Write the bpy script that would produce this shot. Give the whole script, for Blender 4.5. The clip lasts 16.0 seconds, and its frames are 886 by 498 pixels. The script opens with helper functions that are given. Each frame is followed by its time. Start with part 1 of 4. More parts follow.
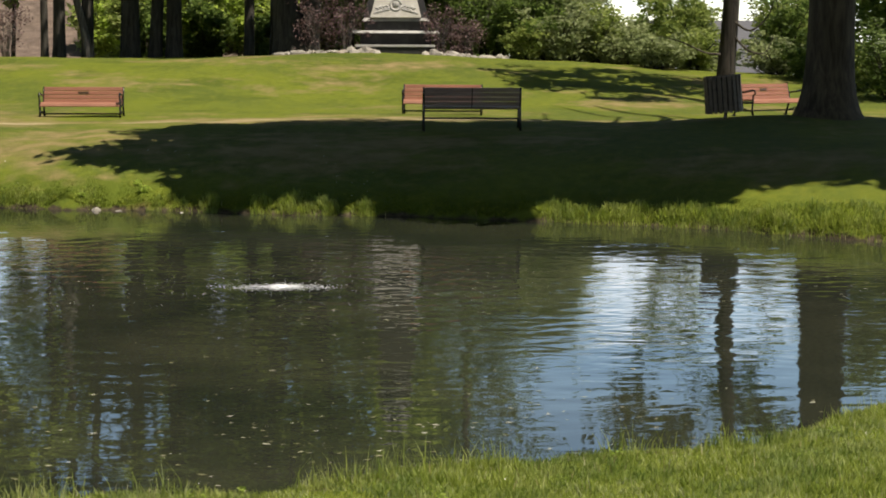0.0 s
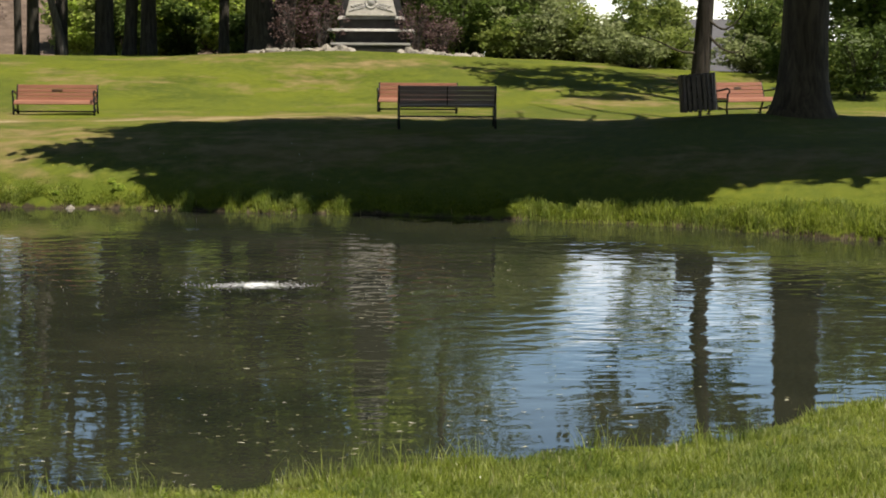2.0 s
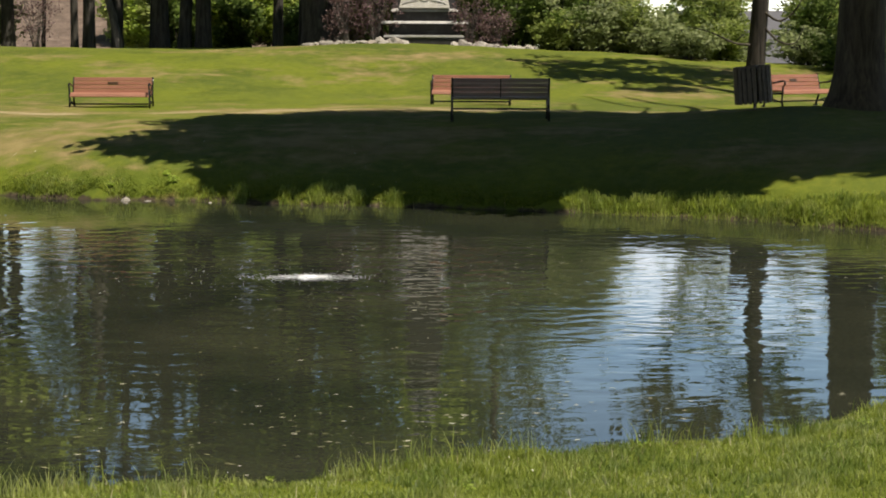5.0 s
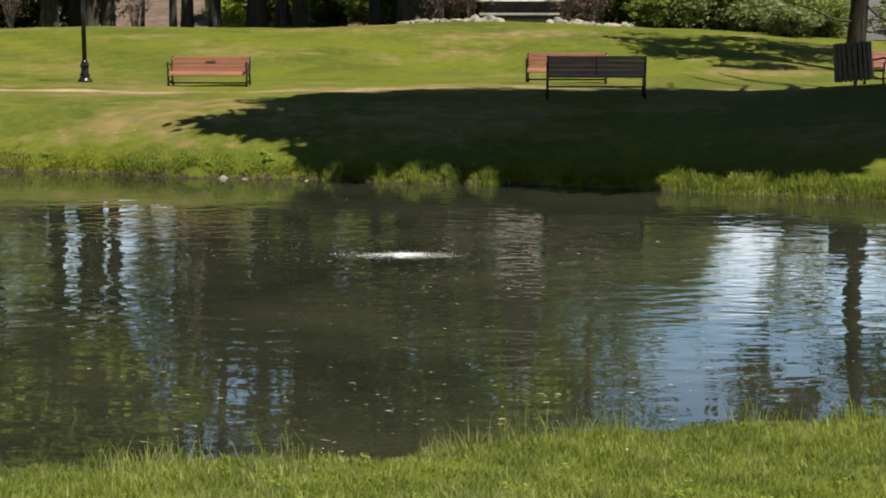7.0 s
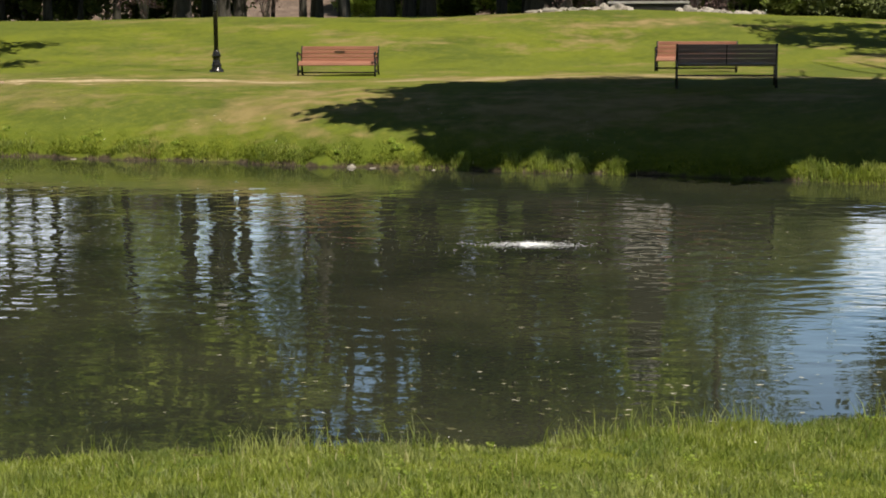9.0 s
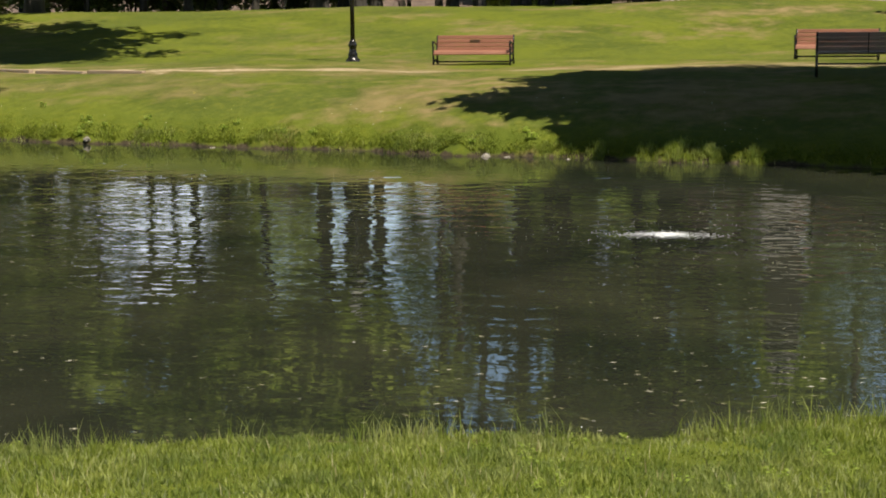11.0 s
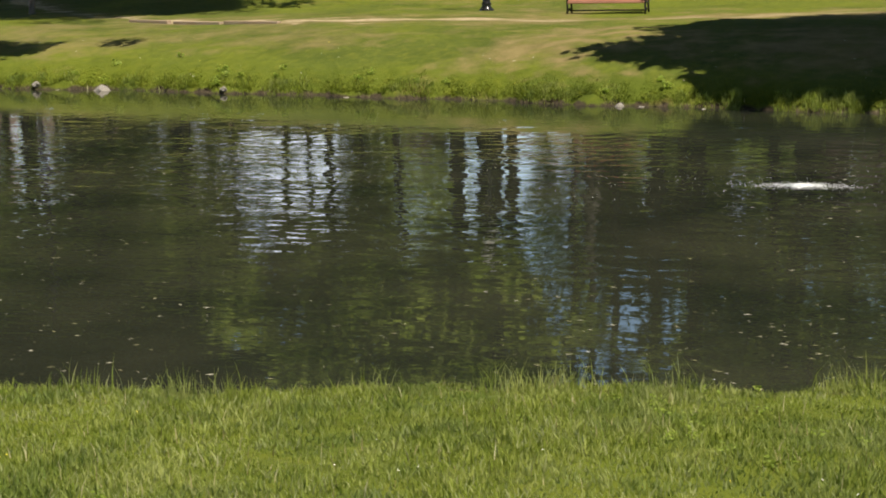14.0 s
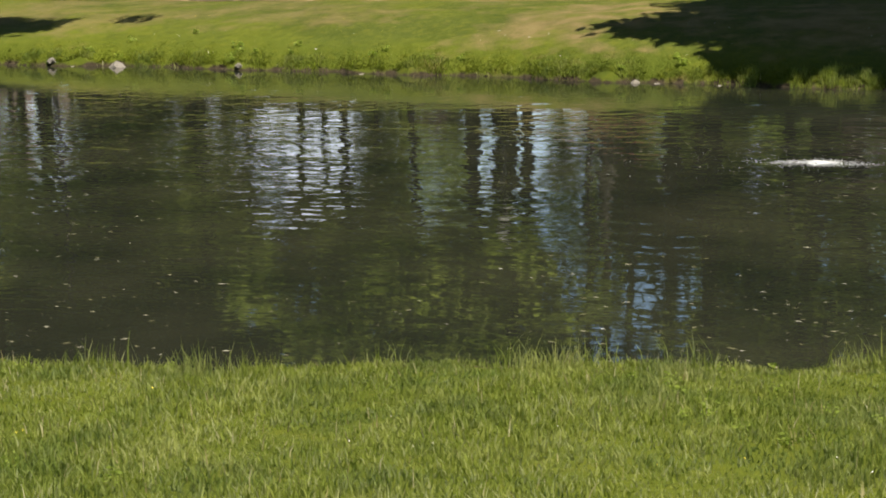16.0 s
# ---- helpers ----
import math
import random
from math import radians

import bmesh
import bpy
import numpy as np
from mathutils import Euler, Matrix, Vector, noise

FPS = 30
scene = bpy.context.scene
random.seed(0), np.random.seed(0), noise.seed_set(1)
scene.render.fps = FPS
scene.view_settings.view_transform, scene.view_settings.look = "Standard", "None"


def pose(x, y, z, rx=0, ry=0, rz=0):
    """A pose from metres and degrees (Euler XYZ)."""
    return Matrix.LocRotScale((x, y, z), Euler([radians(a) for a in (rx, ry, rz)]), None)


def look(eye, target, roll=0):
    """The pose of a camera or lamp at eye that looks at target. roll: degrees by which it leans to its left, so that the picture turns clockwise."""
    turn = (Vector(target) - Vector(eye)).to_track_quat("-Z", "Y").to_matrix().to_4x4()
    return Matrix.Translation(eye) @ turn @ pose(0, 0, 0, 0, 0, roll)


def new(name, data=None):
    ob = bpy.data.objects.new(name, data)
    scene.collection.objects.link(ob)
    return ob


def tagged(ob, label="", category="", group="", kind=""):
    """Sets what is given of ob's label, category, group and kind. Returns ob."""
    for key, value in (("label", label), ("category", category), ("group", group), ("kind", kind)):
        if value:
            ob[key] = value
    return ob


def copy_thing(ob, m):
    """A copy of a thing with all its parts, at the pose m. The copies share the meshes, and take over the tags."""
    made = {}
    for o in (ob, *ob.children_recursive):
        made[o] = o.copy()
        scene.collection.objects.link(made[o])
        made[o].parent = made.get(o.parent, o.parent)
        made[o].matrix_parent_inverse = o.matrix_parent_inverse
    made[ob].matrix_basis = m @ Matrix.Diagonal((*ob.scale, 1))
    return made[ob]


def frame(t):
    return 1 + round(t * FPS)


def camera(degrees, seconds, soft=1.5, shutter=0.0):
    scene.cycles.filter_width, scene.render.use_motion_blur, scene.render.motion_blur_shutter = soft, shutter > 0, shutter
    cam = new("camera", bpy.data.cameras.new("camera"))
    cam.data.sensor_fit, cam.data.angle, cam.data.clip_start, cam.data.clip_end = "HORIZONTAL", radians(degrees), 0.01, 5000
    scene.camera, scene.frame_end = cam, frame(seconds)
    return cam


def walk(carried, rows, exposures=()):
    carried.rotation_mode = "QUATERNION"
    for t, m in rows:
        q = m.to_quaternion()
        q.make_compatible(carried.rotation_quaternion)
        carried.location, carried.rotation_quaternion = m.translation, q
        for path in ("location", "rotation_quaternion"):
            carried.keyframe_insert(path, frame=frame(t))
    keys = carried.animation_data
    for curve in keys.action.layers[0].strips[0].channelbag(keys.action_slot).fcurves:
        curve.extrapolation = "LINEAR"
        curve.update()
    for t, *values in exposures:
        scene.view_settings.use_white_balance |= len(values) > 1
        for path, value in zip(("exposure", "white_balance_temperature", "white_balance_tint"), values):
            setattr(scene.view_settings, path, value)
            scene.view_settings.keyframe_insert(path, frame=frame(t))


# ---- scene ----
cam = camera(30.500, 16.0, soft=1.9)

# time, turn to the left, tilt, roll (degrees); the camera stands on the near bank and pans
TURNS = [
    (0, -4.365, -6.755, 0.249), (0.5, -4.479, -6.773, 0.262), (1, -4.489, -6.797, 0.339), (1.5, -4.877, -6.782, 0.321), (2, -5.244, -6.814, 0.342),
    (2.5, -5.253, -6.852, 0.403), (3, -5.246, -6.975, 0.406), (3.5, -5.126, -6.982, 0.360), (6, -1.628, -7.423, 0.153), (6.5, -0.793, -7.718, 0.066),
    (7, 0.000, -7.861, 0.000), (7.5, 0.928, -7.893, -0.012), (8, 2.037, -7.983, -0.092), (8.5, 3.100, -8.127, -0.194), (9, 4.513, -8.225, -0.318),
    (11.5, 10.523, -8.695, -0.736), (12, 11.776, -8.888, -0.883), (12.5, 12.659, -9.268, -0.972), (13, 13.665, -9.613, -1.038), (13.5, 13.925, -9.845, -1.049),
    (14, 14.038, -10.264, -1.077), (14.5, 14.183, -10.565, -1.071), (15, 14.376, -10.766, -1.119), (15.5, 14.497, -10.984, -1.112), (16, 14.587, -11.070, -1.103),
]
EYE = Vector((0.0, 0.0, 2.45))


def turned(yaw, pitch, roll):
    return Matrix.Translation(EYE) @ Matrix.Rotation(radians(yaw), 4, 'Z') @ Matrix.Rotation(radians(90 + pitch), 4, 'X') @ Matrix.Rotation(radians(roll), 4, 'Z')


walk(cam, [(t, turned(yaw, pitch, roll)) for t, yaw, pitch, roll in TURNS], exposures=[(0, 0.72, 7300, 10), (16, 0.72, 7300, 10)])

# ---- light ----
SUN = Vector((0.30, -0.22, 0.93)).normalized()
world = bpy.data.worlds.new("world")
scene.world = world
world.use_nodes = True
wn, wl = world.node_tree.nodes, world.node_tree.links
sky = wn.new("ShaderNodeTexSky")
sky.sky_type, sky.sun_disc = "NISHITA", False
sky.sun_elevation, sky.sun_rotation = math.asin(SUN.z), math.atan2(SUN.x, SUN.y)
sky.air_density, sky.dust_density, sky.ozone_density = 1.25, 0.02, 5.0
# thin white cloud, thickest low over the horizon
where = wn.new("ShaderNodeTexCoord")
height = wn.new("ShaderNodeSeparateXYZ")
wl.new(where.outputs["Generated"], height.inputs[0])
cloud = wn.new("ShaderNodeTexNoise")
cloud.inputs["Scale"].default_value, cloud.inputs["Detail"].default_value, cloud.inputs["Roughness"].default_value = 5.0, 6.0, 0.6
wl.new(where.outputs["Generated"], cloud.inputs["Vector"])
cover, low = wn.new("ShaderNodeMapRange"), wn.new("ShaderNodeMapRange")
for node, values in ((cover, (0.40, 0.60, 0.25, 1.0)), (low, (0.125, 0.178, 0.9, 0.0))):
    for key, v in zip(("From Min", "From Max", "To Min", "To Max"), values):
        node.inputs[key].default_value = v
share = wn.new("ShaderNodeMath")
share.operation = "MULTIPLY"
white = wn.new("ShaderNodeMix")
white.data_type = "RGBA"
white.inputs[7].default_value = (12.4, 13.4, 15.4, 1)
wl.new(cloud.outputs["Fac"], cover.inputs["Value"])
wl.new(height.outputs[2], low.inputs["Value"])
wl.new(cover.outputs[0], share.inputs[0])
wl.new(low.outputs[0], share.inputs[1])
wl.new(share.outputs[0], white.inputs[0])
# clear sky made brighter low down for reflections, darker towards the zenith for shade
depth = wn.new("ShaderNodeMapRange")
for key, v in zip(("From Min", "From Max", "To Min", "To Max"), (0.15, 0.52, 1.45, 0.30)):
    depth.inputs[key].default_value = v
tone = wn.new("ShaderNodeMix")
tone.data_type, tone.blend_type = "RGBA", "MULTIPLY"
tone.inputs[0].default_value = 1.0
tint = wn.new("ShaderNodeVectorMath")
tint.operation = "SCALE"
tint.inputs[0].default_value = (0.97, 1.02, 1.07)
wl.new(height.outputs[2], depth.inputs["Value"])
wl.new(depth.outputs[0], tint.inputs["Scale"])
wl.new(sky.outputs[0], tone.inputs[6])
wl.new(tint.outputs[0], tone.inputs[7])
wl.new(tone.outputs[2], white.inputs[6])
wl.new(white.outputs[2], wn["Background"].inputs[0])
wn["Background"].inputs[1].default_value = 0.100
sun = new("sun", bpy.data.lights.new("sun", "SUN"))
sun.data.energy, sun.data.angle, sun.data.color = 5.0, radians(0.53), (1.0, 0.95, 0.87)
sun.matrix_world = look(SUN * 60, (0, 0, 0))


# ---- materials ----
class Mat:
    """A node material in the making: a principled surface, with noise, ramps and bump by short calls."""

    def __init__(self, name, rough=0.6, metal=0.0, spec=0.5):
        self.m = bpy.data.materials.new(name)
        self.m.use_nodes = True
        self.t = self.m.node_tree
        self.b = self.t.nodes["Principled BSDF"]
        self.b.inputs["Roughness"].default_value, self.b.inputs["Metallic"].default_value = rough, metal
        self.b.inputs["Specular IOR Level"].default_value = spec
        self.co = self.node("ShaderNodeTexCoord").outputs["Object"]

    def node(self, kind, **values):
        n = self.t.nodes.new(kind)
        for key, v in values.items():
            n.inputs[key.replace("_", " ")].default_value = v
        return n

    def link(self, a, b):
        self.t.links.new(a, b)
        return self

    def world_co(self):
        self.co = self.node("ShaderNodeNewGeometry").outputs["Position"]
        return self

    def stretch(self, x, y, z):
        n = self.node("ShaderNodeVectorMath")
        n.operation = "MULTIPLY"
        self.link(self.co, n.inputs[0])
        n.inputs[1].default_value = (x, y, z)
        return n.outputs[0]

    def noise(self, scale, detail=4.0, rough=0.55, co=None, distort=0.0):
        n = self.node("ShaderNodeTexNoise", Scale=scale, Detail=detail, Roughness=rough, Distortion=distort)
        self.link(co or self.co, n.inputs["Vector"])
        return n.outputs["Fac"]

    def ramp(self, fac, *stops):
        n = self.node("ShaderNodeValToRGB")
        e = n.color_ramp.elements
        while len(e) < len(stops):
            e.new(0.5)
        for el, (at, colour) in zip(e, stops):
            el.position, el.color = at, (*colour, 1) if len(colour) == 3 else colour
        self.link(fac, n.inputs[0])
        return n.outputs[0]

    def grey(self, fac, lo, hi, a=0.0, b=1.0):
        n = self.node("ShaderNodeMapRange", From_Min=lo, From_Max=hi, To_Min=a, To_Max=b)
        self.link(fac, n.inputs[0])
        return n.outputs[0]

    def mix(self, fac, a, b, how="MIX"):
        n = self.t.nodes.new("ShaderNodeMix")
        n.data_type, n.blend_type = "RGBA", how
        for slot, v in ((0, fac), (6, a), (7, b)):
            if isinstance(v, (int, float)):
                n.inputs[slot].default_value = v
            elif isinstance(v, tuple):
                n.inputs[slot].default_value = (*v, 1)
            else:
                self.link(v, n.inputs[slot])
        return n.outputs[2]

    def math(self, how, a, b=0.0, c=0.0):
        n = self.t.nodes.new("ShaderNodeMath")
        n.operation = how
        for slot, v in enumerate((a, b, c)):
            if isinstance(v, (int, float)):
                n.inputs[slot].default_value = v
            else:
                self.link(v, n.inputs[slot])
        return n.outputs[0]

    def island(self):
        return self.node("ShaderNodeNewGeometry").outputs["Random Per Island"]

    def rand(self):
        return self.node("ShaderNodeObjectInfo").outputs["Random"]

    def colour(self, c):
        if isinstance(c, tuple):
            self.b.inputs["Base Color"].default_value = (*c, 1)
        else:
            self.link(c, self.b.inputs["Base Color"])
        return self

    def roughness(self, v):
        return self.link(v, self.b.inputs["Roughness"])

    def bump(self, height, strength=0.4, distance=0.01):
        n = self.node("ShaderNodeBump", Strength=strength, Distance=distance)
        self.link(height, n.inputs["Height"])
        return self.link(n.outputs[0], self.b.inputs["Normal"])

    def leafy(self, c, share=0.35):
        """Light comes through: a share of translucence in the same colour."""
        self.colour(c)
        tr = self.node("ShaderNodeBsdfTranslucent")
        self.link(c, tr.inputs[0])
        mx = self.node("ShaderNodeMixShader")
        mx.inputs[0].default_value = share
        self.link(self.b.outputs[0], mx.inputs[1]).link(tr.outputs[0], mx.inputs[2])
        return self.link(mx.outputs[0], self.t.nodes["Material Output"].inputs[0])


def leaf_material(name, dark, mid, light, share=0.4):
    m = Mat(name, rough=0.55, spec=0.3).world_co()
    big = m.noise(0.35, 2)
    v = m.math("ADD", m.math("MULTIPLY", m.island(), 0.6), m.math("MULTIPLY", big, 0.4))
    m.leafy(m.ramp(v, (0.15, dark), (0.5, mid), (0.85, light)), share)
    return m.m


LEAF_OAK = leaf_material("oak_leaves", (0.06, 0.10, 0.022), (0.115, 0.175, 0.04), (0.21, 0.29, 0.075), 0.6)
# darker, less see-through leaves: they deepen cast shade and stand in for shaded foliage
LEAF_SHADE = leaf_material("shade_leaves", (0.04, 0.068, 0.014), (0.07, 0.11, 0.022), (0.11, 0.16, 0.035), 0.3)
LEAF_LIGHT = leaf_material("bright_leaves", (0.098, 0.138, 0.034), (0.205, 0.265, 0.066), (0.37, 0.42, 0.13), 0.6)
LEAF_GREY = leaf_material("grey_green_leaves", (0.098, 0.128, 0.05), (0.215, 0.26, 0.11), (0.40, 0.44, 0.24), 0.6)
# sunlight on foliage is put into this colour, to brighten crowns in the reflections
LEAF_SUNLIT = leaf_material("sunlit_leaves", (0.15, 0.21, 0.033), (0.30, 0.40, 0.066), (0.46, 0.56, 0.13), 0.65)
LEAF_RED = leaf_material("purple_leaves", (0.06, 0.035, 0.038), (0.13, 0.08, 0.082), (0.22, 0.15, 0.145), 0.3)


def grass_material(name, dry, k=1.0, pale=(0.40, 0.43, 0.21)):
    m = Mat(name, rough=0.55, spec=0.2).world_co()
    patch = m.noise(1.1, 3)
    spots = m.noise(7.0, 3)
    v = m.math("ADD", m.math("MULTIPLY", m.island(), 0.36), m.math("MULTIPLY", m.math("ADD", patch, spots), 0.36))
    green = m.ramp(v, *((at, tuple(k * c for c in rgb)) for at, rgb in ((0.24, (0.105, 0.150, 0.020)), (0.42, (0.215, 0.275, 0.042)), (0.62, (0.335, 0.385, 0.095)), (0.72, pale), (0.85, tuple(1.2 * c for c in pale)))))
    green = m.mix(m.grey(m.noise(1.6, 4), 0.47, 0.62, 0.0, 0.7), green, m.mix(0.75, green, (0.098 * k, 0.170 * k, 0.050 * k)))
    green = m.mix(m.grey(m.noise(2.3, 4, 0.6), 0.5, 0.66, 0.0, 0.75), green, m.mix(0.7, green, (0.42 * k, 0.45 * k, 0.17 * k)))
    m.leafy(m.mix(m.grey(m.noise(0.8, 4), 0.55, 0.75, 0.0, dry), green, (0.40 * k, 0.34 * k, 0.15 * k)), 0.52)
    return m.m


BLADE = grass_material("grass_blades", 0.15)
TUFT = grass_material("tuft_blades", 0.0, 0.98, (0.31, 0.39, 0.045))


def lawn_colour(m):
    """The colours of the park lawn: bright and dark green patches, dry bands across the slope, lush growth low on the bank."""
    at = m.node("ShaderNodeSeparateXYZ")
    m.link(m.co, at.inputs[0])
    fine, mid, large = m.noise(30, 5), m.noise(2.2, 5), m.noise(0.28, 4)
    bands = m.noise(1.0, 5, 0.6, m.stretch(0.24, 0.36, 0.4))
    green = m.ramp(fine, (0.3, (0.046, 0.062, 0.011)), (0.55, (0.081, 0.104, 0.015)), (0.75, (0.122, 0.148, 0.026)))
    green = m.mix(m.grey(large, 0.42, 0.6), green, m.mix(0.65, green, (0.118, 0.140, 0.012)))
    green = m.mix(m.grey(m.noise(1.0, 5, 0.65, m.stretch(0.5, 0.65, 0.7)), 0.5, 0.64, 0.0, 0.8), green, m.mix(0.75, green, (0.044, 0.064, 0.008)))
    mottle = m.noise(5.5, 4, 0.65)
    green = m.mix(m.grey(mottle, 0.5, 0.68, 0.0, 0.55), green, m.mix(0.7, green, (0.040, 0.060, 0.008)))
    green = m.mix(m.grey(mottle, 0.48, 0.34, 0.0, 0.5), green, m.mix(0.7, green, (0.165, 0.165, 0.022)))
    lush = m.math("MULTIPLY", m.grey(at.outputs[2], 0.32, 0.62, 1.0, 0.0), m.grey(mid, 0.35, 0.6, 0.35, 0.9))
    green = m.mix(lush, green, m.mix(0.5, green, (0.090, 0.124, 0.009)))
    dry = m.ramp(m.math("ADD", m.math("MULTIPLY", fine, 0.5), m.math("MULTIPLY", mid, 0.5)), (0.35, (0.126, 0.098, 0.042)), (0.65, (0.236, 0.178, 0.086)))
    v = m.math("ADD", m.math("MULTIPLY", bands, 0.6), m.math("ADD", m.math("MULTIPLY", mid, 0.27), m.math("MULTIPLY", large, 0.13)))
    slope = m.math("MULTIPLY", m.grey(at.outputs[2], 0.3, 0.75, -2.4, 1.0), m.grey(at.outputs[2], 0.98, 1.08, 0.035, -0.02))
    v = m.math("MULTIPLY", m.math("ADD", v, slope), m.grey(at.outputs[1], 14, 20, 0.6, 1.0))
    col = m.mix(m.math("MULTIPLY", m.grey(v, 0.495, 0.60, 0.0, 0.9), m.grey(at.outputs[0], -11.0, -4.0, 0.55, 1.0)), green, dry)
    # the sandy foot path along the top of the bank, worn and half grown over
    off = m.math("MULTIPLY", m.math("POWER", m.math("MAXIMUM", m.math("SUBTRACT", -9.0, at.outputs[0]), 0.0), 2.0), 0.045)
    side = m.math("ABSOLUTE", m.math("SUBTRACT", m.math("SUBTRACT", at.outputs[1], 33.6), off))
    worn = m.grey(m.noise(1.0, 5, 0.65, m.stretch(0.55, 1.4, 1)), 0.32, 0.68, -0.55, 0.9)
    edge = m.math("ADD", side, worn)
    sand = m.ramp(m.noise(9, 6), (0.3, (0.22, 0.165, 0.095)), (0.7, (0.43, 0.36, 0.24)))
    verge = m.math("ADD", m.math("MULTIPLY", side, 0.45), m.math("MULTIPLY", worn, 0.6))
    col = m.mix(m.grey(verge, 0.1, 0.6, 0.7, 0.0), col, dry)
    col = m.mix(m.math("MULTIPLY", m.grey(edge, 0.22, 0.5, 1.0, 0.0), m.grey(at.outputs[0], -8.0, -5.0, 1.0, 0.45)), col, sand)
    # wet mud at the water's edge and on the bed, leaf litter on the wooded slope behind
    low = m.math("ADD", at.outputs[2], m.grey(m.noise(3.5, 4), 0.3, 0.7, -0.06, 0.05))
    col = m.mix(m.grey(low, 0.015, 0.065, 1.0, 0.0), col, m.ramp(m.noise(14, 5), (0.3, (0.022, 0.017, 0.010)), (0.62, (0.075, 0.058, 0.038)), (0.75, (0.15, 0.125, 0.09))))
    litter = m.ramp(m.noise(1.2, 6, 0.75), (0.3, (0.060, 0.045, 0.037)), (0.55, (0.130, 0.098, 0.080)), (0.75, (0.21, 0.165, 0.14)))
    col = m.mix(m.grey(at.outputs[1], 58, 64), col, litter)
    return col, fine


m = Mat("dry_stems", rough=0.7, spec=0.2)
m.leafy(m.ramp(m.island(), (0.0, (0.30, 0.26, 0.12)), (0.5, (0.46, 0.42, 0.22)), (1.0, (0.58, 0.55, 0.36))), 0.35)
DRY_STEM = m.m
m = Mat("lawn", rough=0.9, spec=0.15).world_co()
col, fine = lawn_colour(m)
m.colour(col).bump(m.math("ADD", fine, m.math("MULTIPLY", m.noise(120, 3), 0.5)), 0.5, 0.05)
LAWN = m.m
m = Mat("lawn_blades", rough=0.6, spec=0.2).world_co()
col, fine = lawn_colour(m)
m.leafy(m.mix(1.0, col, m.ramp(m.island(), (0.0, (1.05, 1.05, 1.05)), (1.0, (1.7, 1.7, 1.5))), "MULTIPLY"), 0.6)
BLADE_FAR = m.m

m = Mat("pond_water", rough=0.02, spec=0.5)
m.b.inputs["IOR"].default_value = 1.333
murk = m.noise(0.5, 3)
m.colour(m.ramp(murk, (0.32, (0.0115, 0.0142, 0.0105)), (0.68, (0.0265, 0.0285, 0.0190))))
swell = m.noise(1.0, 1.0, 0.5, m.stretch(0.5, 1.2, 1))
chop = m.noise(1.0, 1.2, 0.5, m.stretch(1.6, 3.1, 1), 0.7)
fine_chop = m.noise(1.0, 1.0, 0.5, m.stretch(4.6, 7.5, 1), 0.4)
patch = m.grey(m.noise(0.2, 2), 0.38, 0.62, 0.35, 1.25)
h = m.math("ADD", m.math("MULTIPLY", swell, 0.22), m.math("MULTIPLY", m.math("ADD", m.math("MULTIPLY", chop, 0.50), m.math("MULTIPLY", fine_chop, 0.17)), patch))
# calm in the lee of the far bank and close under the near one
lee = m.node("ShaderNodeSeparateXYZ")
m.link(m.co, lee.inputs[0])
h = m.math("MULTIPLY", h, m.math("MULTIPLY", m.grey(lee.outputs[1], 19.5, 25.0, 1.0, 0.35), m.grey(lee.outputs[1], 10.5, 15.0, 0.30, 1.0)))
# rings that spread from the fountain
away = m.node("ShaderNodeVectorMath")
away.operation = "DISTANCE"
m.link(m.co, away.inputs[0])
away.inputs[1].default_value = (-0.42, 17.25, 0.0)
r = m.math("ADD", away.outputs["Value"], m.math("MULTIPLY", m.noise(0.7, 2), 0.35))
ring = m.math("DIVIDE", m.math("SINE", m.math("MULTIPLY", r, 17.0)), m.math("ADD", m.math("MULTIPLY", r, 0.8), 1.0))
h = m.math("ADD", h, m.math("MULTIPLY", ring, 0.055))
m.bump(h, 0.21, 0.1)
WATER = m.m


def bark(name, dark, light, scale=1.0):
    m = Mat(name, rough=0.9, spec=0.2)
    ridges = m.noise(9 * scale, 5, 0.65, m.stretch(1, 1, 0.16), 0.6)
    m.colour(m.mix(m.grey(m.noise(1.2, 3), 0.4, 0.7, 0, 0.4), m.ramp(ridges, (0.35, dark), (0.65, light)), tuple(0.8 * c for c in light)))
    m.bump(ridges, 0.9, 0.05)
    return m.m


BARK = bark("dark_bark", (0.022, 0.019, 0.015), (0.080, 0.069, 0.054))
BARK_MID = bark("brown_grey_bark", (0.020, 0.018, 0.016), (0.072, 0.066, 0.058))
# shade on the slim trunk is put into this darker bark
BARK_SHADED = bark("shaded_bark", (0.012, 0.010, 0.009), (0.045, 0.039, 0.033))
BARK_GREY = bark("grey_bark", (0.05, 0.046, 0.042), (0.16, 0.15, 0.14))


def painted_wood(name, a, b):
    m = Mat(name, rough=0.5, spec=0.4)
    grain = m.noise(14, 5, 0.6, m.stretch(0.12, 1, 1), 0.3)
    c = m.mix(m.grey(m.rand(), 0, 1, 0, 0.35), m.ramp(grain, (0.3, a), (0.7, b)), tuple(0.75 * v for v in b))
    m.colour(c).bump(grain, 0.25, 0.004)
    return m.m


RED_SLAT = painted_wood("red_brown_slats", (0.195, 0.078, 0.048), (0.28, 0.124, 0.080))
DARK_SLAT = painted_wood("dark_slats", (0.135, 0.105, 0.10), (0.22, 0.18, 0.17))
EDGING = painted_wood("edging_wood", (0.27, 0.19, 0.13), (0.42, 0.32, 0.235))
CAN_SLAT = painted_wood("weathered_slats", (0.036, 0.029, 0.024), (0.085, 0.07, 0.06))
m = Mat("black_iron", rough=0.22, metal=0.0, spec=0.4)
